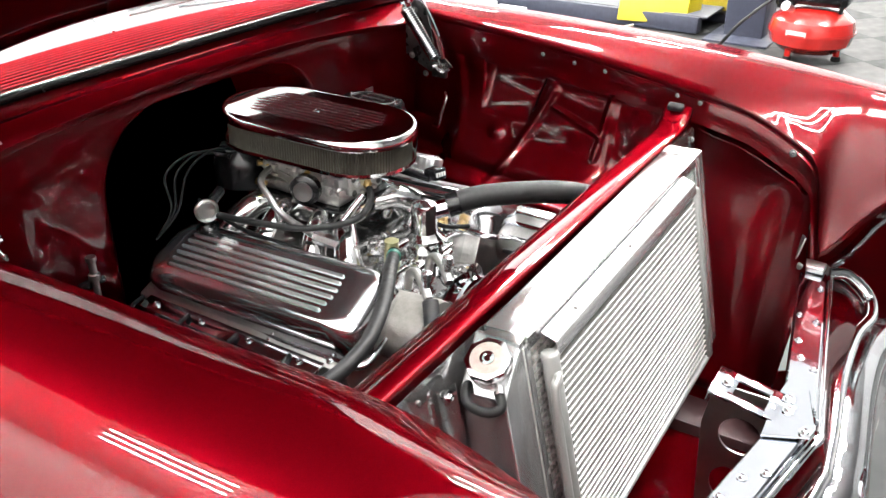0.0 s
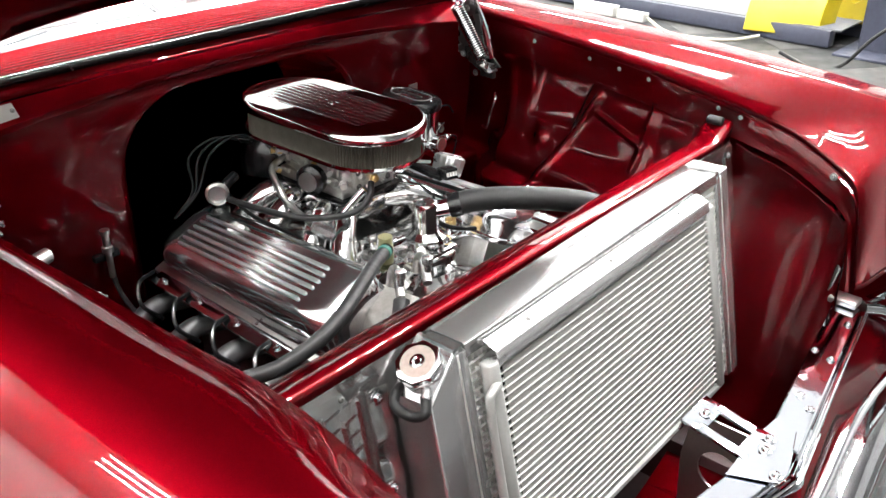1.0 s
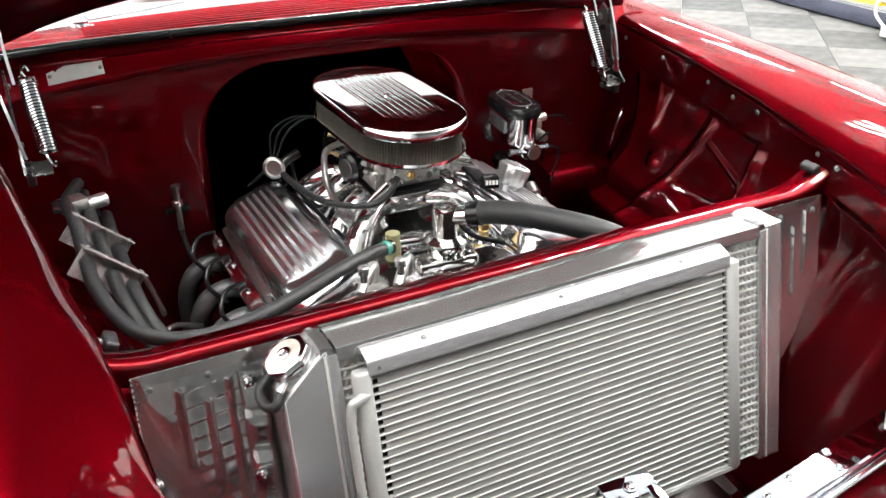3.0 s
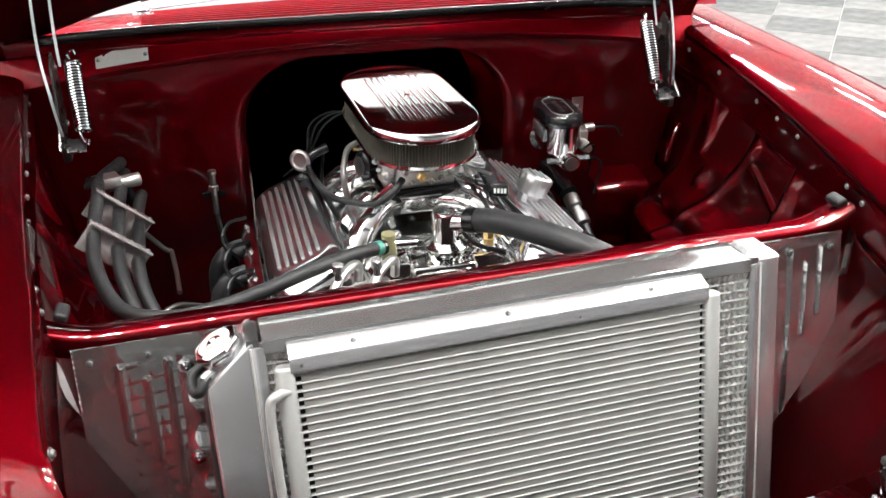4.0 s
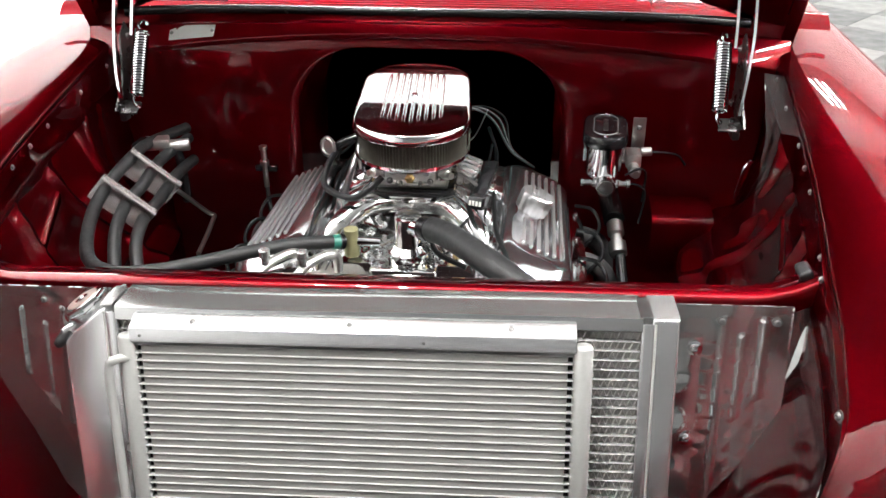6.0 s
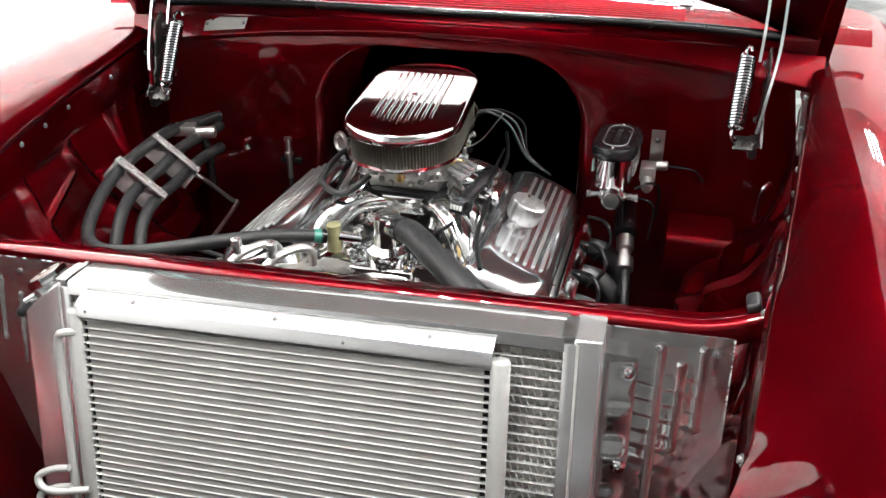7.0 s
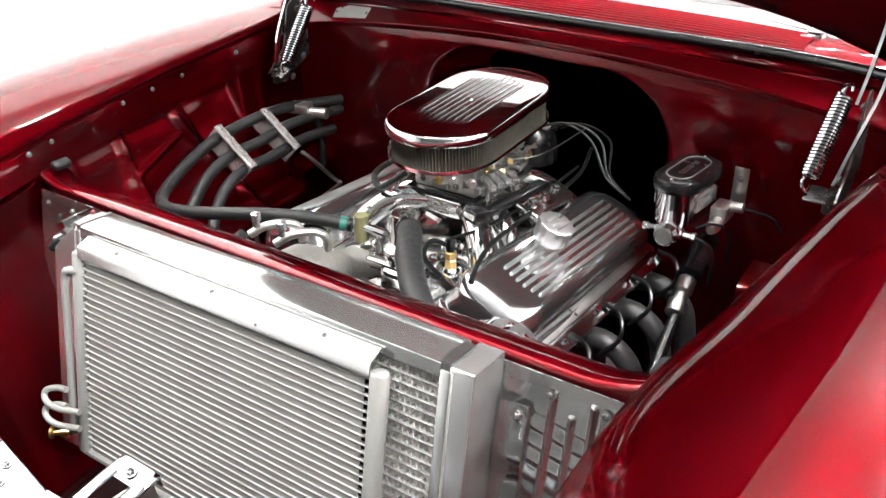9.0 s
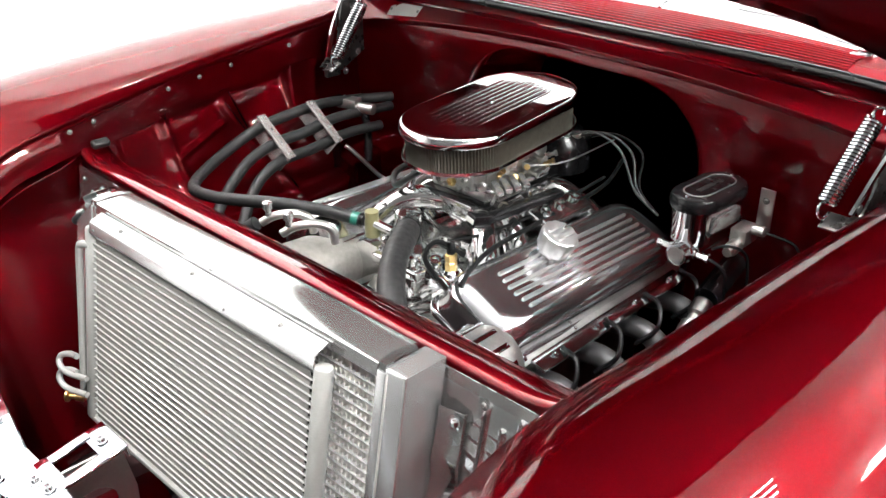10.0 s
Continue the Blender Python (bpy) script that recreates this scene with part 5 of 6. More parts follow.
    part("print_bar", bm, LABEL, cb, "pale printed bars")
    bm = B()
    for k in range(4):
        box(bm, (CX + 0.100 + 0.002 * k, 0.535 + 0.020 * k, 0.882 - 0.001 * k), (0.040, 0.012, 0.010), pose(0, 0, 0, 0, 8, -30).to_3x3(), 0.002)
    part("linkage_block", bm, BRUSHED, t, "stepped bright linkage block")
    bm = B()
    box(bm, (CX + 0.138, 0.66, 0.812), (0.05, 0.13, 0.02), pose(0, 0, 0, 0, 18, 0).to_3x3(), 0.006, 3)
    for k in range(3):
        lathe(bm, [(0.010, 0), (0.010, 0.008), (0.006, 0.009), (0.006, 0.004)], Matrix.Translation((CX + 0.138, 0.62 + 0.04 * k, 0.82)) @ pose(0, 0, 0, 0, 18, 0), 14)
    part("coil_bracket", bm, CHROME_CAST, t, "polished bracket with bosses")
    for c in t.children:
        c.matrix_parent_inverse = Matrix.Translation(-Vector(t.location))


carburettor()


def hose_thing(name, label, pts, r, n=16, material=None, bands=()):
    t = thing(name, label, "hose", at=pts[0])
    part("hose", tube(B(), pts, r, n, 8), material or RUBBER, t)
    line = smooth_line(pts, 8)
    for f, w, m, nm in bands:
        i = min(len(line) - 2, int(f * (len(line) - 1)))
        q, d = line[i], (line[i + 1] - line[i]).normalized()
        part(nm, tube(B(), [q, q + d * w], r + 0.0012, n, 0), m, t)
    for c in t.children:
        c.matrix_parent_inverse = Matrix.Translation(-Vector(t.location))
    return t


hose_thing("radiator_hose", "thick black rubber upper radiator hose", [(0.052, 0.384, 0.843), (0.085, 0.345, 0.856), (0.130, 0.285, 0.862), (0.185, 0.225, 0.857), (0.235, 0.185, 0.838), (0.30, 0.135, 0.80)], 0.0205, 20, RUBBER, ((0.02, 0.022, BLACK, "clamp_band"),))
hose_thing("heater_hose", "black rubber heater hose with green print", [(-0.088, 0.402, 0.803), (-0.15, 0.365, 0.815), (-0.217, 0.324, 0.820), (-0.292, 0.287, 0.816), (-0.36, 0.268, 0.808), (-0.44, 0.275, 0.797), (-0.51, 0.335, 0.79), (-0.548, 0.44, 0.812), (-0.553, 0.53, 0.834), (-0.555, 0.66, 0.842), (-0.56, 0.76, 0.83), (-0.53, 0.87, 0.82)], 0.0115, 14, RUBBER, ((0.012, 0.012, TEAL, "green_print"), (0.0, 0.006, BLACK, "clamp_band")))
hose_thing("heater_hose", "black rubber hose dropping beside the inner fender", [(-0.525, 0.86, 0.80), (-0.525, 0.70, 0.812), (-0.522, 0.60, 0.802), (-0.520, 0.51, 0.798), (-0.505, 0.42, 0.77), (-0.46, 0.32, 0.70), (-0.38, 0.27, 0.62)], 0.0115, 14)
hose_thing("heater_hose", "black rubber hose dropping beside the inner fender", [(-0.495, 0.80, 0.775), (-0.497, 0.70, 0.780), (-0.494, 0.60, 0.772), (-0.492, 0.51, 0.768), (-0.475, 0.43, 0.735), (-0.42, 0.35, 0.66), (-0.34, 0.31, 0.58)], 0.0115, 14)


def clear_clamp(y, lean):
    """A pair of clear plates with rivets that holds the hoses."""
    t = thing("hose_clamp", "clear plastic hose clamp with riveted bar", "clamp", "hose clamps", at=(-0.525, y, 0.80))
    m = Matrix.Translation((-0.525, y, 0.802)) @ pose(0, 0, 0, lean, 42, 8)
    part("bar", box(B(), (0, 0, 0.022), (0.115, 0.024, 0.004), None, 0.001), CLAMP, t).matrix_basis = m
    part("plate", box(B(), (0.0, 0.0, -0.004), (0.115, 0.004, 0.048), None, 0.001), CLAMP, t).matrix_basis = m
    for c in t.children:
        c.matrix_parent_inverse = Matrix.Translation(-Vector(t.location))
        for x in (-0.05, -0.017, 0.017, 0.05):
            if c.name.startswith("bar"):
                bolt(c, (x, 0, 0.024), (0, 0, 1), 0.5)


CLAMP = mat("clear_plastic", (0.50, 0.46, 0.46), 0.0, 0.10, grain=60.0, vary=0.1)
CLAMP.node_tree.nodes["Principled BSDF"].inputs["Transmission Weight"].default_value = 0.7
clear_clamp(0.515, -8)
clear_clamp(0.645, -8)


def heater_valve():
    t = thing("heater_valve", "small metal heater valve on the firewall", "valve", at=(-0.55, 0.76, 0.81))
    bm = B()
    box(bm, (-0.55, 0.755, 0.828), (0.05, 0.035, 0.022), pose(0, 0, 0, 0, 0, 20).to_3x3(), 0.004)
    lathe(bm, [(0.013, -0.03), (0.013, 0.03), (0.009, 0.032)], Matrix.Translation((-0.52, 0.768, 0.818)) @ pose(0, 0, 0, 0, 90, 20), 16)
    part("body", bm, CAST, t)
    bm = B()
    box(bm, (-0.575, 0.73, 0.838), (0.018, 0.05, 0.006), None, 0.002)
    part("lever", bm, BLACK, t)
    part("drop_tube", tube(B(), [(-0.515, 0.77, 0.81), (-0.512, 0.775, 0.75), (-0.51, 0.77, 0.69)], 0.010, 12, 4), BLACK, t)
    settle(t)
    r = thing("hard_line", "bent bright steel pipe above the inner fender", "pipe", at=(-0.45, 0.7, 0.65))
    part("pipe", tube(B(), [(-0.505, 0.70, 0.748), (-0.495, 0.712, 0.735), (-0.465, 0.758, 0.672), (-0.455, 0.768, 0.661), (-0.452, 0.755, 0.658), (-0.445, 0.69, 0.652), (-0.440, 0.62, 0.645)], 0.0048, 10, 5), STEEL, r)
    part("pipe", tube(B(), [(-0.455, 0.50, 0.60), (-0.458, 0.50, 0.672), (-0.452, 0.505, 0.68), (-0.430, 0.53, 0.67), (-0.385, 0.575, 0.63)], 0.0048, 10, 5), STEEL, r)
    settle(r)
    v = thing("vacuum_fitting", "tall metal fitting on the firewall with a thin hose", "fitting", at=(-0.357, 0.856, 0.77))
    part("stem", lathe(B(), [(0.006, -0.05), (0.006, 0), (0.010, 0.002), (0.010, 0.012), (0.0065, 0.014), (0.0065, 0.036), (0.009, 0.038), (0.009, 0.046)], Matrix.Translation((-0.357, 0.850, 0.745)), 12), STEEL, v)
    part("flange", box(B(), (-0.357, 0.862, 0.735), (0.05, 0.014, 0.014), None, 0.003), BLACK, v)
    part("thin_hose", tube(B(), [(-0.357, 0.85, 0.70), (-0.352, 0.84, 0.66), (-0.34, 0.82, 0.62), (-0.32, 0.80, 0.56)], 0.005, 8, 5), RUBBER, v)
    settle(v)


heater_valve()


def master_cylinder():
    t = thing("master_cylinder", "polished brake master cylinder with black oval lid", "master cylinder", at=(0.365, 0.75, 0.77))
    m = Matrix.Translation((0.364, 0.778, 0.0)) @ pose(0, 0, 0, 0, 0, -4) @ Matrix.Diagonal((1.10, 1.17, 1.0, 1.0))
    bm = B()
    loft(bm, [[m @ Vector((x, y, z)) for x, y in stadium(l, w, 14)] for z, l, w in ((0.800, 0.118, 0.060), (0.806, 0.122, 0.064), (0.862, 0.126, 0.068), (0.864, 0.128, 0.070))], True, True)
    part("reservoir", bm, POLISHED, t, "polished oval reservoir")
    bm = B()
    loft(bm, [[m @ Vector((x, y, z)) for x, y in stadium(l, w, 14)] for z, l, w in ((0.864, 0.134, 0.076), (0.868, 0.137, 0.079), (0.880, 0.137, 0.079), (0.886, 0.131, 0.073), (0.888, 0.11, 0.052))], True, True)
    lid = part("lid", bm, BLACK, t, "black oval lid")
    ring = [m @ Vector((x, y, 0.8885)) for x, y in stadium(0.098, 0.042, 12)]
    part("lid_ring", tube(B(), ring + [ring[0]], 0.0012, 6, 1), ZINC, lid, "thin oval line on the lid")
    bm = B()
    box(bm, m @ Vector((0, 0, 0.8885)), (0.009, 0.066, 0.0016), pose(0, 0, 0, 0, 0, -4).to_3x3(), 0.0006)
    part("lid_bar", bm, DARKSTEEL, lid)
    for y in (-0.055, 0.055):
        bolt(lid, m @ Vector((0.0, y, 0.887)), (0, 0, 1), 0.7, BOLT_BRIGHT)
    part("bore", lathe(B(), [(0.012, 0), (0.0185, 0.001), (0.0185, 0.018), (0.021, 0.02), (0.021, 0.17), (0.03, 0.172), (0.03, 0.18)], aim((0.366, 0.688, 0.792), (0.366, 0.87, 0.792)), 24), POLISHED, t, "polished cylinder bore")
    part("end_plug", lathe(B(), [(0.004, -0.002), (0.0145, -0.001), (0.0145, 0.003), (0.01, 0.004)], aim((0.366, 0.688, 0.792), (0.366, 0.87, 0.792)), 20), STEEL, t)
    for s in (-1, 1):
        part("port", lathe(B(), [(0.009, 0), (0.009, 0.012), (0.006, 0.014), (0.006, 0.028), (0.008, 0.03), (0.008, 0.036)], aim((0.366 + s * 0.012, 0.715, 0.792), (0.366 + s * 0.1, 0.71, 0.794)), 6), POLISHED, t)
    part("side_plate", box(B(), m @ Vector((0.0345, 0.0, 0.838)), (0.004, 0.078, 0.026), pose(0, 0, 0, 0, 0, -4).to_3x3(), 0.001), BRUSHED, t, "small plate on the reservoir")
    part("side_plate", box(B(), m @ Vector((-0.0345, 0.0, 0.838)), (0.004, 0.078, 0.026), pose(0, 0, 0, 0, 0, -4).to_3x3(), 0.001), BRUSHED, t, "small plate on the reservoir")
    # valve block beside it
    bm = B()
    box(bm, (0.425, 0.80, 0.812), (0.03, 0.045, 0.03), None, 0.004)
    lathe(bm, [(0.012, 0), (0.012, 0.03), (0.008, 0.032), (0.008, 0.042)], aim((0.425, 0.785, 0.80), (0.43, 0.70, 0.796)), 12)
    lathe(bm, [(0.009, 0), (0.009, 0.02), (0.006, 0.022)], aim((0.44, 0.80, 0.825), (0.50, 0.80, 0.83)), 10)
    part("valve_block", bm, CAST, t, "metal proportioning valve")
    bm = B()
    box(bm, (0.437, 0.842, 0.845), (0.026, 0.003, 0.075), None, 0.001)
    tab = part("bracket_tab", bm, STEEL, t, "upright steel tab")
    bolt(tab, (0.437, 0.840, 0.862), (0, -1, 0), 0.9)
    for pts in ([(0.40, 0.712, 0.794), (0.43, 0.71, 0.79), (0.445, 0.715, 0.77), (0.44, 0.73, 0.70)], [(0.405, 0.735, 0.80), (0.43, 0.74, 0.812), (0.45, 0.77, 0.79), (0.45, 0.79, 0.72)], [(0.46, 0.80, 0.826), (0.51, 0.80, 0.822), (0.53, 0.80, 0.80)]):
        part("brake_line", tube(B(), pts, 0.0026, 8, 5), BLACK, t)
    settle(t)
    s = thing("steering_column", "dark steering shaft with a bright joint", "steering shaft", at=(0.40, 0.7, 0.6))
    part("shaft", tube(B(), [(0.385, 0.87, 0.715), (0.395, 0.76, 0.690)], 0.022, 16, 0), BLACK, s)
    bm = B()
    lathe(bm, [(0.013, 0), (0.017, 0.004), (0.017, 0.03), (0.012, 0.036), (0.012, 0.048), (0.018, 0.052), (0.018, 0.078), (0.012, 0.082)], aim((0.396, 0.755, 0.688), (0.41, 0.60, 0.60)), 14)
    part("joint", bm, STEEL, s, "bright universal joint")
    part("lower_shaft", tube(B(), [(0.405, 0.69, 0.65), (0.42, 0.50, 0.53)], 0.011, 12, 0), BLACK, s)
    settle(s)


master_cylinder()


def hinge(side):
    """Bonnet hinge: folded bracket, two chromed arms, a coil spring between two hooks."""
    t = thing("bonnet_lifter", "chromed bonnet lifter with a stretched coil spring", "lifter", "bonnet lifters", at=(side * 0.6, 0.78, 0.9))
    a, b = Vector((side * 0.580, 0.842, 1.048)), Vector((side * 0.568, 0.735, 0.925))
    d = (b - a).normalized()
    u = d.orthogonal().normalized()
    v = d.cross(u)
    n, turns = 24 * 12, 24
    pts = [a + d * (0.012 + ((b - a).length - 0.024) * k / n) + 0.0135 * (u * math.cos(2 * math.pi * turns * k / n) + v * math.sin(2 * math.pi * turns * k / n)) for k in range(n + 1)]
    part("spring", tube(B(), pts, 0.0026, 6, 1), CHROME, t, "stretched chrome coil spring")
    for q, e in ((a, -d), (b, d)):
        part("hook", tube(B(), [q - e * 0.014, q - e * 0.004 + u * 0.008, q + e * 0.008 + u * 0.004, q + e * 0.012 - u * 0.006, q + e * 0.004 - u * 0.010], 0.0028, 8, 4), CHROME, t)
    bm = B()
    box(bm, (side * 0.586, 0.740, 0.908), (0.034, 0.034, 0.004), pose(0, 0, 0, 25).to_3x3(), 0.001)
    box(bm, (side * 0.605, 0.755, 0.896), (0.014, 0.040, 0.034), None, 0.003)
    part("foot", bm, DARKSTEEL, t, "folded dark steel hinge foot")
    outline = [(0.725, 0.905), (0.79, 0.885), (0.86, 0.92), (0.86, 1.02), (0.83, 1.06), (0.80, 1.04), (0.78, 0.95)]
    bm = B()
    prism(bm, [(y, z) for y, z in outline], 0.0, 0.004, Matrix(((0, 0, 1, side * 0.615), (1, 0, 0, 0), (0, 1, 0, 0), (0, 0, 0, 1))), 0.001, 1)
    part("side_bracket", bm, DARKSTEEL, t, "dark steel hinge side plate")
    for pts in ([(0.606, 0.745, 0.925), (0.618, 0.775, 0.985), (0.632, 0.83, 1.06), (0.636, 0.89, 1.16)], [(0.600, 0.83, 1.03), (0.604, 0.862, 1.08), (0.606, 0.90, 1.14), (0.604, 0.93, 1.2)]):
        line = smooth_line([(side * x, y, z) for x, y, z in pts], 6)
        bm = B()
        rows = []
        for i, q in enumerate(line):
            dd = (line[min(i + 1, len(line) - 1)] - line[max(i - 1, 0)]).normalized()
            sx = Vector((1, 0, 0))
            w = dd.cross(sx).normalized()
            rows.append([q + sx * 0.0025 + w * 0.0055, q + sx * 0.0025 - w * 0.0055, q - sx * 0.0025 - w * 0.0055, q - sx * 0.0025 + w * 0.0055])
        loft(bm, rows, True, True)
        part("arm", bm, CHROME, t, "chromed hinge arm")
    for p in ((0.618, 0.76, 0.93), (0.618, 0.83, 1.03), (0.618, 0.80, 0.88), (0.618, 0.84, 0.92)):
        bolt(t, (side * (p[0] - 0.006), p[1], p[2]), (-side, 0, 0), 1.2)
    settle(t)


hinge(-1)
hinge(1)


def latch_rod():
    t = thing("side_rod", "short bright bent rod beside the inner fender", "rod", at=(0.635, 0.76, 0.75))
    part("rod", tube(B(), [(0.645, 0.80, 0.735), (0.632, 0.775, 0.742), (0.633, 0.768, 0.775), (0.636, 0.756, 0.815), (0.648, 0.765, 0.826)], 0.005, 10, 6), CHROME, t)
    settle(t)


latch_rod()


def data_plate():
    t = thing("data_plate", "riveted bare metal data plate on the sill", "plate", at=(-0.495, 0.926, 1.0))
    bm = B()
    rows = []
    def on(x, k):
        return (x, 0.8735 + 0.0295 * k, seam_z(x) + 0.0045 + (rim_z(x) - 0.001 - seam_z(x) - 0.0022) * k)
    for x in np.linspace(-0.545, -0.447, 6):
        rows.append([on(x, 0.12), on(x, 0.88)])
    loft(bm, rows)
    bmesh.ops.solidify(bm, geom=bm.faces[:], thickness=0.002)
    pl = part("sheet", bm, LABEL, t)
    for x in (-0.54, -0.452):
        bolt(pl, on(x, 0.5), (0, -0.8, 0.6), 0.6)
    settle(t)


data_plate()


def small_engine_parts():
    # oil filler cap
    m = Matrix.Translation((CX + 0.230, 0.606, 0.763)) @ pose(0, 0, 0, -2.5, 0, 0) @ pose(0, 0, 0, 0, 23, 0)
    t = thing("oil_cap", "chromed oil filler cap with three ribs", "cap", at=m @ Vector((-0.035, -0.065, 0.02)))
    c = m @ Matrix.Translation((-0.030, -0.062, 0.018))
    rows = []
    for z, r in ((0, 0.020), (0.010, 0.020), (0.012, 0.026), (0.016, 0.029), (0.044, 0.031), (0.048, 0.030), (0.050, 0.027)):
        rows.append([c @ Vector(((r + (0.0010 if z > 0.007 else 0) * math.cos(12 * a)) * math.cos(a), (r + (0.0010 if z > 0.007 else 0) * math.cos(12 * a)) * math.sin(a), z)) for a in np.linspace(0, 2 * math.pi, 72, endpoint=False)])
    part("body", loft(B(), rows, True, True), RIBBED, t)
    for x in (-0.011, 0, 0.011):
        part("rib", box(B(), (0, 0, 0), (0.0052, 0.040, 0.004), None, 0.0014), RIBBED, t).matrix_basis = c @ Matrix.Translation((x, 0, 0.0515))
    for q in t.children:
        q.matrix_parent_inverse = Matrix.Translation(-Vector(t.location))
    # breather and hose on the other cover
    t = thing("breather", "black breather elbow with thin hose", "breather", at=(-0.185, 0.62, 0.84))
    part("elbow", tube(B(), [(-0.176, 0.750, 0.80), (-0.172, 0.750, 0.826), (-0.160, 0.752, 0.842), (-0.13, 0.76, 0.852)], 0.010, 12, 5), BLACK, t)
    part("grommet", lathe(B(), [(0.02, 0), (0.021, 0.006), (0.014, 0.010), (0.012, 0.014)], aim((-0.178, 0.750, 0.796), (-0.19, 0.75, 0.88)), 16), BLACK, t)
    part("thin_hose", tube(B(), [(-0.172, 0.75, 0.826), (-0.170, 0.66, 0.832), (-0.155, 0.56, 0.838), (-0.125, 0.51, 0.842), (-0.085, 0.48, 0.848), (-0.055, 0.475, 0.868), (-0.035, 0.49, 0.885)], 0.006, 10, 6), RUBBER, t)
    settle(t)
    t = thing("crankcase_valve", "round chrome breather disc on the valve cover", "breather", at=(-0.19, 0.74, 0.80))
    part("disc", lathe(B(), [(0.005, -0.03), (0.006, -0.004), (0.018, 0.0), (0.022, 0.003), (0.021, 0.007), (0.0165, 0.0085), (0.014, 0.004), (0.004, 0.003)], aim((-0.184, 0.742, 0.838), (-0.24, 0.66, 0.850)), 24), STEEL, t)
    settle(t)
    # dipstick-like bright pipe and fuel line
    t = thing("fuel_line", "polished fuel line with inline filter", "fuel line", at=(-0.11, 0.45, 0.82))
    part("pipe", tube(B(), [(-0.055, 0.70, 0.885), (-0.095, 0.69, 0.875), (-0.112, 0.655, 0.855), (-0.118, 0.62, 0.832), (-0.120, 0.55, 0.812)], 0.006, 10, 6), STEEL, t)
    part("filter", lathe(B(), [(0.006, 0), (0.0135, 0.004), (0.0135, 0.062), (0.007, 0.068), (0.009, 0.072), (0.009, 0.085)], aim((-0.119, 0.552, 0.812), (-0.104, 0.455, 0.797)), 8), BRUSHED, t, "hexagonal inline filter")
    part("riser", tube(B(), [(-0.096, 0.520, 0.816), (-0.072, 0.506, 0.848), (-0.050, 0.492, 0.876)], 0.007, 10, 3), CHROME, t)
    settle(t)
    t = thing("heater_fitting", "olive fitting where the heater hose ends", "fitting", at=(-0.078, 0.41, 0.77))
    part("block", lathe(B(), [(0.0135, -0.030), (0.0135, 0.0), (0.012, 0.004), (0.0125, 0.018)], Matrix.Translation((-0.078, 0.414, 0.803)), 14), OLIVE, t)
    part("adapter", tube(B(), [(-0.078, 0.414, 0.80), (-0.03, 0.42, 0.795)], 0.009, 10, 0), CHROME, t)
    settle(t)
    # compressor fittings, left front
    t = thing("compressor", "bare metal air-conditioning compressor with hose fittings", "compressor", at=(-0.12, 0.33, 0.65))
    part("body", lathe(B(), [(0.03, 0), (0.058, 0.004), (0.06, 0.02), (0.056, 0.14), (0.03, 0.15)], aim((-0.15, 0.27, 0.715), (-0.15, 0.5, 0.705)), 28), DULLCAST, t)
    for x in (-0.145, -0.085):
        part("fitting", tube(B(), [(x, 0.335, 0.785), (x, 0.33, 0.812), (x - 0.012, 0.31, 0.826), (x - 0.034, 0.282, 0.824), (x - 0.050, 0.262, 0.812)], 0.0075, 12, 5), CAST, t, "bent metal hose fitting")
        part("service_port", lathe(B(), [(0.006, 0), (0.006, 0.012), (0.009, 0.013), (0.009, 0.025), (0.006, 0.027)], Matrix.Translation((x - 0.040, 0.272, 0.826)), 10), BRUSHED, t)
    part("hose", tube(B(), [(-0.200, 0.255, 0.812), (-0.25, 0.215, 0.76), (-0.27, 0.19, 0.66), (-0.30, 0.19, 0.55)], 0.013, 14, 6), RUBBER, t, "black refrigerant hose")
    settle(t)
    # alternator, right front
    t = thing("alternator", "bright finned alternator behind the support", "alternator", at=(0.20, 0.30, 0.70))
    am = aim((0.262, 0.255, 0.700), (0.262, 0.45, 0.700))
    part("case", lathe(B(), [(0.03, 0), (0.06, 0.006), (0.064, 0.02), (0.064, 0.10), (0.055, 0.115), (0.03, 0.12)], am, 28), CAST, t)
    for i in range(14):
        ang = 2 * math.pi * i / 14
        part("cooling_fin", box(B(), (0.062 * math.cos(ang), 0.062 * math.sin(ang), 0.055), (0.010, 0.010, 0.075), pose(0, 0, 0, 0, 0, math.degrees(ang)).to_3x3(), 0.002), CHROME, t).matrix_basis = am
    for c in t.children:
        c.matrix_parent_inverse = Matrix.Translation(-Vector(t.location))
    # distributor with leads
    t = thing("distributor", "black distributor with looping plug leads", "distributor", at=(CX, 0.83, 0.80))
    part("cap", lathe(B(), [(0.045, 0.80), (0.062, 0.81), (0.062, 0.85), (0.055, 0.87), (0.045, 0.885), (0.02, 0.89)], Matrix.Translation((CX, 0.83, 0)), 24), BLACK, t)
    for i in range(6):
        s = 1 if i < 3 else -1
        k = i % 3
        a = Vector((CX + s * (0.03 + 0.012 * k), 0.80 + 0.018 * k, 0.885 - 0.004 * k))
        pts = [a, a + Vector((s * 0.05, 0.03, 0.012)), a + Vector((s * 0.10, 0.05, -0.02)), Vector((CX + s * 0.17, 0.845 + 0.008 * k, 0.80)), Vector((CX + s * 0.22, 0.855, 0.76))]
        part("lead", tube(B(), pts, 0.0028, 8, 5), GREYLEAD if s > 0 and k < 2 else LEAD, t, "braided grey ignition lead" if s > 0 and k < 2 else "black ignition lead")
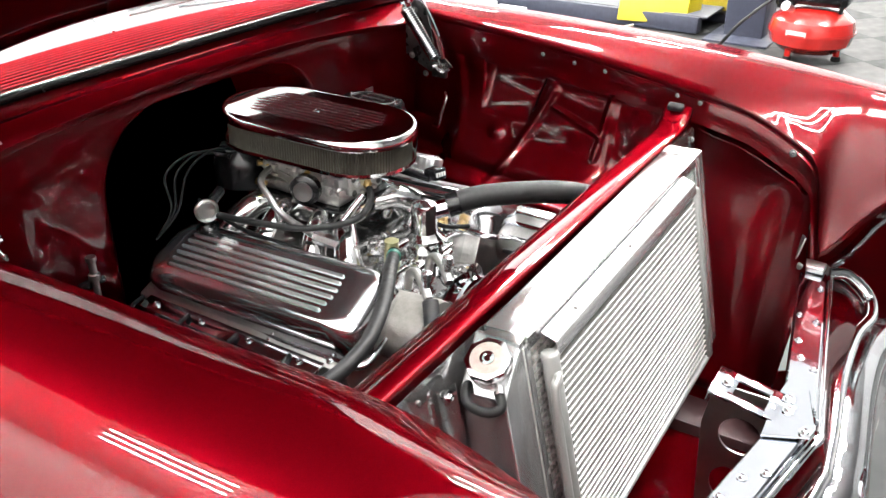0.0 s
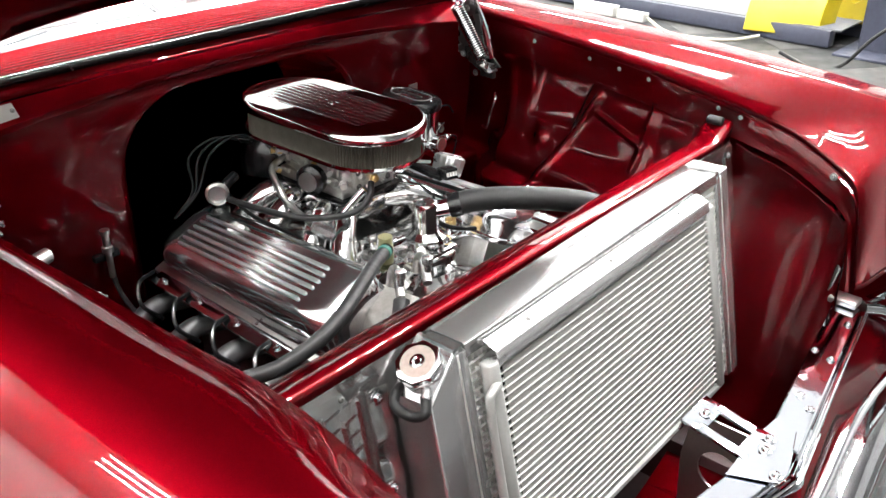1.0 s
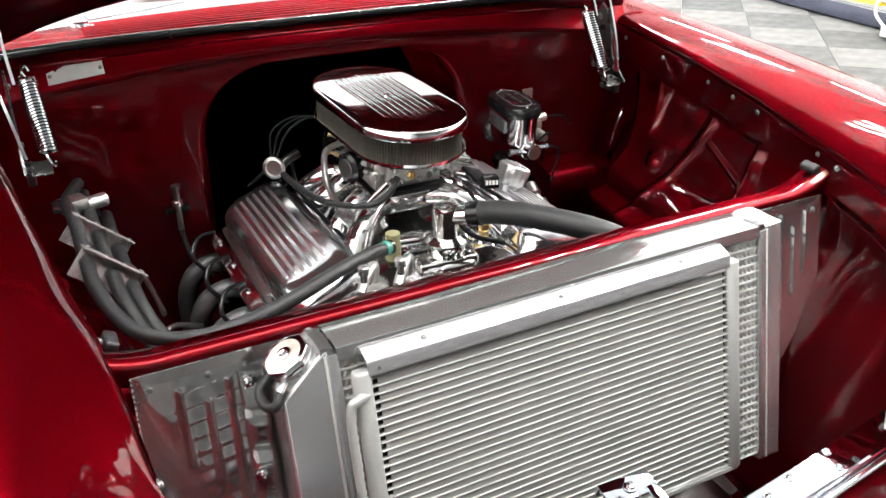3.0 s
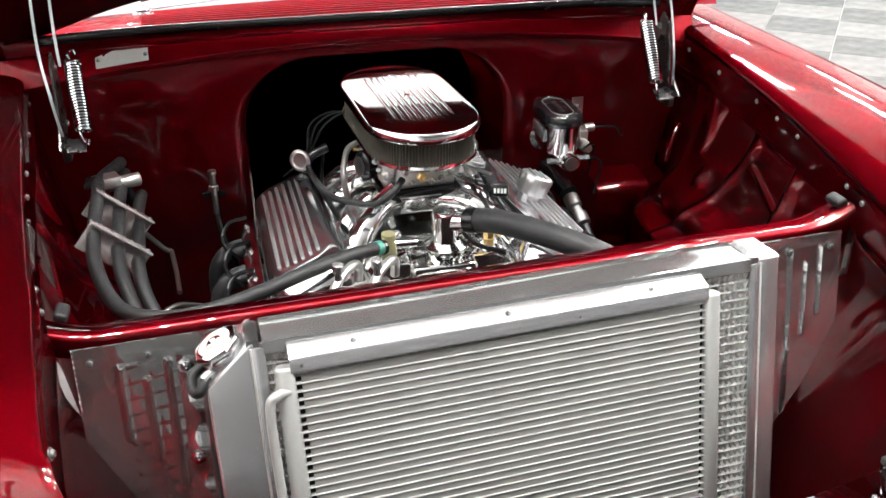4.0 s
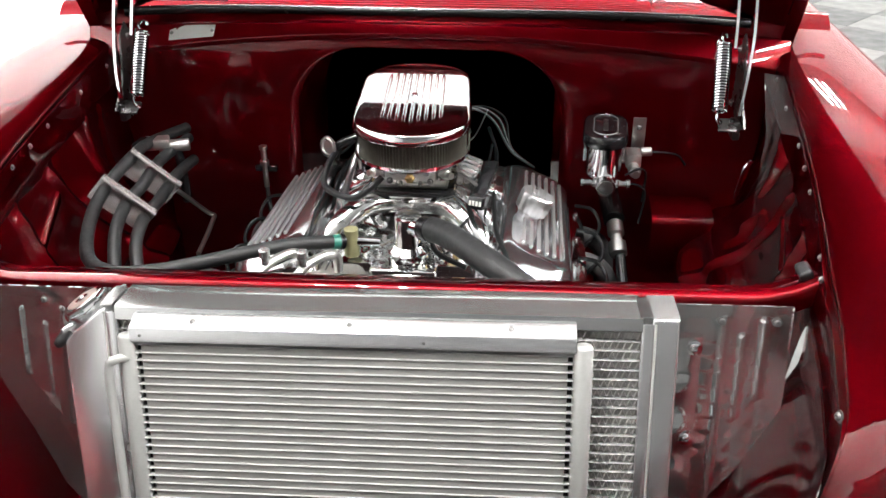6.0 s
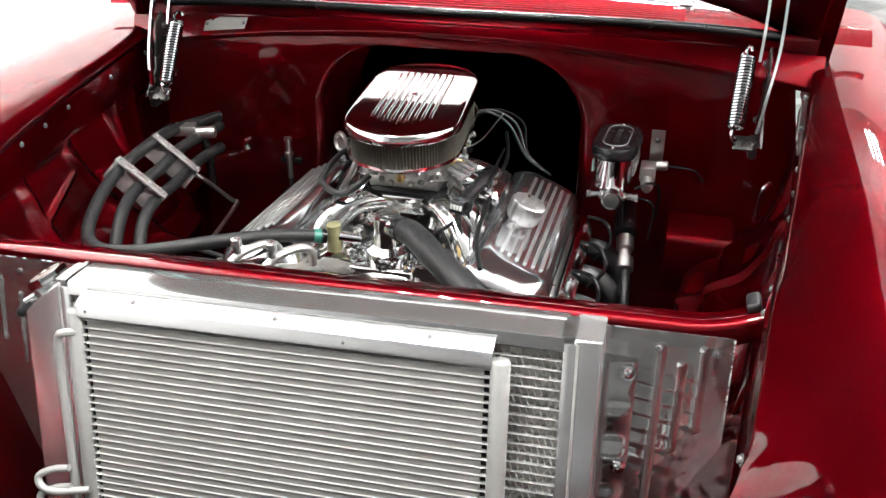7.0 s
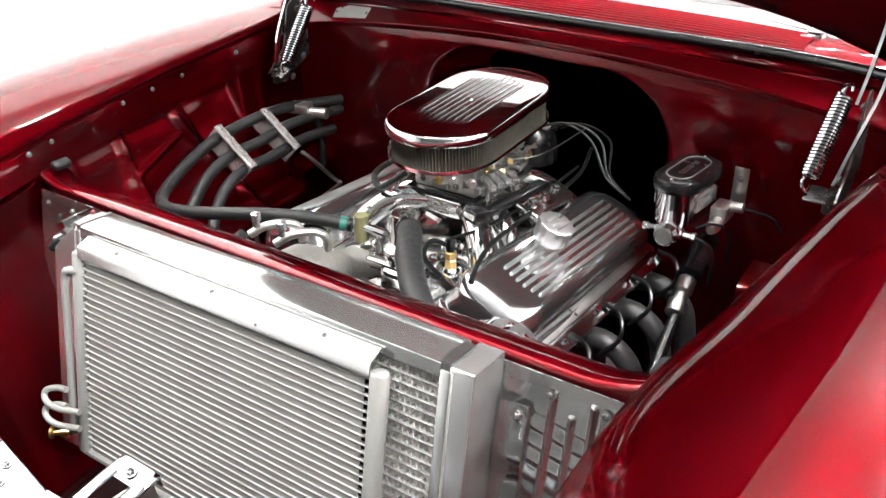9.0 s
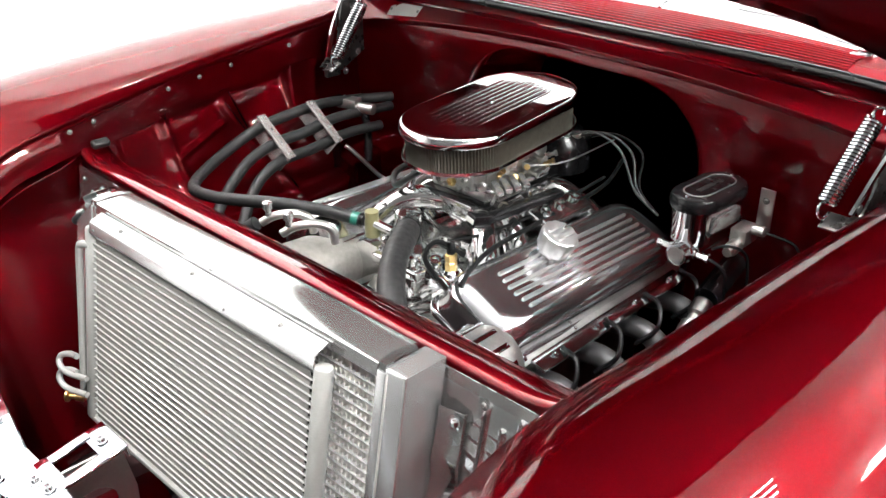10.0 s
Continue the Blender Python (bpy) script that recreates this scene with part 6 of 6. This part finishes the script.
        part("boot", lathe(B(), [(0.008, 0), (0.009, 0.004), (0.0085, 0.03), (0.0055, 0.034)], aim(a - Vector((s * 0.02, 0.005, 0)), a + Vector((s * 0.05, 0.03, 0.012))), 12), STEEL if s > 0 and k < 2 else BLACK, t, "bright lead boot" if s > 0 and k < 2 else "")
    settle(t)


small_engine_parts()


# ---- across the hall ----
def lift():
    t = thing("car_lift", "dark blue-grey steel car lift lying on the floor", "car lift", at=(4.9, 3.0, 0))
    part("runway", box(B(), (4.86, 3.9, 0.065), (0.10, 5.0, 0.11), None, 0.008), LIFT, t, "long dark steel runway beam")
    part("runway", box(B(), (5.9, 3.9, 0.075), (0.10, 5.2, 0.13), None, 0.008), LIFT, t, "long dark steel runway beam")
    part("deck", box(B(), (5.34, 3.9, 0.12), (1.00, 5.1, 0.012), None, 0.003), DECK, t, "grey steel ramp deck")
    part("post", box(B(), (5.05, 1.12, 1.2), (0.30, 0.26, 2.4), None, 0.012), LIFT, t, "dark upright lift post")
    part("base_plate", box(B(), (4.95, 1.12, 0.008), (0.5, 0.42, 0.016), None, 0.003), LIFT, t)
    settle(t)
    for line, z0, z1 in ((((4.95, 2.02), (4.77, 1.96), (4.86, 1.50), (5.02, 1.46)), 0.05, 0.36), (((5.0, 3.98), (4.86, 3.92), (4.92, 3.52), (5.05, 3.48)), 0.05, 0.34), (((5.40, 1.70), (5.20, 1.66), (5.22, 1.30), (5.40, 1.26)), 0.10, 0.44)):
        bm = B()
        loft(bm, [[(x + 0.10 * k * k, y + (-0.01 if y < 2 else 0.0) * k, z0 + (z1 - z0) * k) for k in (0, 0.04, 0.5, 0.9, 1.0)] for x, y in line])
        bmesh.ops.solidify(bm, geom=bm.faces[:], thickness=0.012)
        bmesh.ops.bevel(bm, geom=[e for e in bm.edges if e.calc_face_angle(0) > 0.6], offset=0.006, segments=2, profile=0.5, affect="EDGES")
        cx, cy = line[1][0] + 0.12, (line[1][1] + line[2][1]) / 2
        g = thing("wheel_stop", "yellow painted folded steel wheel stop", "wheel stop", "wheel stops", at=(cx, cy, 0))
        part("plate", bm, YELLOW, g)
        part("foot", box(B(), (cx, cy, 0.03), (0.10, 0.34, 0.06), None, 0.003), LIFT, g)
        settle(g)
    t = thing("ramp_arm", "thin yellow painted steel arm leaning on the lift", "arm", at=(5.1, 1.2, 0.1))
    part("bar", box(B(), (5.10, 1.26, 0.36), (0.03, 0.34, 0.045), pose(0, 0, 0, -35, 0, 0).to_3x3(), 0.006), YELLOW, t)
    settle(t)
    t = thing("power_strip", "white socket box with cables lying on the lift", "socket box", at=(4.65, 3.0, 0))
    part("box", box(B(), (4.66, 3.05, 0.05), (0.09, 0.34, 0.07), None, 0.006), LABEL, t)
    part("box", box(B(), (4.62, 2.72, 0.05), (0.08, 0.22, 0.06), None, 0.006), LABEL, t)
    part("cable", tube(B(), [(4.62, 2.60, 0.05), (4.52, 2.4, 0.012), (4.50, 2.15, 0.010), (4.60, 1.95, 0.012), (4.68, 1.80, 0.05)], 0.010, 8, 6), CREAM, t, "cream electric cable")
    part("cable", tube(B(), [(4.66, 3.22, 0.06), (4.70, 3.35, 0.13), (4.78, 3.40, 0.20), (4.86, 3.3, 0.14)], 0.010, 8, 6), CREAM, t, "cream electric cable")
    settle(t)


lift()


def compressor_tank():
    t = thing("air_compressor", "red pancake air compressor with a black motor", "air compressor", at=(5.15, 0.62, 0))
    c = Matrix.Translation((5.15, 0.62, 0.22))
    part("tank", lathe(B(), [(0.05, -0.135), (0.17, -0.12), (0.235, -0.07), (0.25, -0.01), (0.25, 0.01), (0.235, 0.07), (0.17, 0.12), (0.05, 0.135)], c, 36), TANKRED, t, "glossy red pancake tank")
    part("seam", lathe(B(), [(0.25, -0.006), (0.256, -0.006), (0.256, 0.006), (0.25, 0.006)], c, 36), TANKRED, t)
    for a in (30, 150, 270):
        x, y = 5.15 + 0.17 * math.cos(radians(a)), 0.62 + 0.17 * math.sin(radians(a))
        part("leg", box(B(), (x, y, 0.065), (0.035, 0.035, 0.09), None, 0.004), TANKRED, t)
        part("rubber_foot", lathe(B(), [(0.028, 0), (0.03, 0.01), (0.026, 0.03)], Matrix.Translation((x, y, 0)), 14), RUBBER, t)
    bm = B()
    box(bm, (5.17, 0.60, 0.46), (0.22, 0.34, 0.18), None, 0.03, 3)
    box(bm, (5.12, 0.78, 0.43), (0.14, 0.12, 0.14), None, 0.015)
    part("motor", bm, BLACK, t, "black motor and shroud")
    part("manifold", lathe(B(), [(0.02, 0), (0.022, 0.05), (0.03, 0.052), (0.03, 0.07)], aim((4.98, 0.72, 0.36), (4.9, 0.76, 0.40)), 14), STEEL, t)
    part("handle", tube(B(), [(5.0, 0.45, 0.36), (4.98, 0.45, 0.58), (5.02, 0.60, 0.66), (5.0, 0.78, 0.58), (5.0, 0.80, 0.36)], 0.014, 10, 5), BLACK, t)
    part("tank_bar", box(B(), (4.905, 0.66, 0.235), (0.004, 0.12, 0.03), pose(0, 0, 0, 0, 0, -8).to_3x3()), LABEL, t, "pale lettering bar on the tank")
    part("air_hose", tube(B(), [(5.0, 0.85, 0.40), (4.92, 1.0, 0.25), (4.95, 1.15, 0.06), (4.90, 1.30, 0.02), (4.85, 1.5, 0.1)], 0.011, 8, 6), RUBBER, t, "black air hose")
    settle(t)
    for c in t.children:
        if c.name.split(".")[0] not in ("leg", "rubber_foot"):
            c.location.z -= 0.045
    t.location = (4.66, 0.65, 0)


compressor_tank()


# ---- floor tiles ----
def tiles():
    size = 0.46
    m = Matrix.Translation((2.661, 5.029, 0)) @ pose(0, 0, 0, 0, 0, 50.5)
    bm = B()
    box(bm, (size / 2, size / 2, -0.003), (size - 0.003, size - 0.003, 0.006), None, 0.0008, 1)
    light = link_mesh("tile", bm, TILE_LIGHT)
    dark = light.copy()
    dark.materials[0] = TILE_DARK
    fl = bpy.data.objects["floor"]
    near, far = [], ([], [])
    for i in range(-44, 45):
        for j in range(-44, 45):
            c = m @ Vector(((i + 0.5) * size, (j + 0.5) * size, 0))
            if X0 - 0.2 < c.x < X1 + 0.2 and Y0 - 0.2 < c.y < Y1 + 0.2:
                d = 0.0 if 1.2 < c.x < 6.2 and 0.0 < c.y < 7.2 else 1.0
                near.append((d, abs(c.x - 3.2) + abs(c.y - 3.0), i, j))
    near.sort()
    for n, (_, _, i, j) in enumerate(near):
        if n < 290:
            ob = part("tile", dark if (i + j) % 2 else light, None, fl)
            ob.matrix_basis = m @ Matrix.Translation((i * size, j * size, 0))
        else:
            far[(i + j) % 2].append((i, j))
    for k, cells in enumerate(far):
        verts, faces = [], []
        for i, j in cells:
            b = len(verts)
            for x, y in ((0.0015, 0.0015), (size - 0.0015, 0.0015), (size - 0.0015, size - 0.0015), (0.0015, size - 0.0015)):
                verts.append(m @ Vector((i * size + x, j * size + y, 0)))
            for x, y in ((0, 0), (size, 0), (size, size), (0, size)):
                verts.append(m @ Vector((i * size + x, j * size + y, -0.006)))
            faces.append((b, b + 1, b + 2, b + 3))
            faces += [(b + q, b + 4 + q, b + 4 + (q + 1) % 4, b + (q + 1) % 4) for q in range(4)]
        me = bpy.data.meshes.new("far_tiles")
        me.from_pydata(verts, [], faces)
        me.materials.append(TILE_DARK if k else TILE_LIGHT)
        ob = part("far_tiles", me, None, fl, "checkered floor tiles farther off")
        ob["kind"] = "stuff"


tiles()
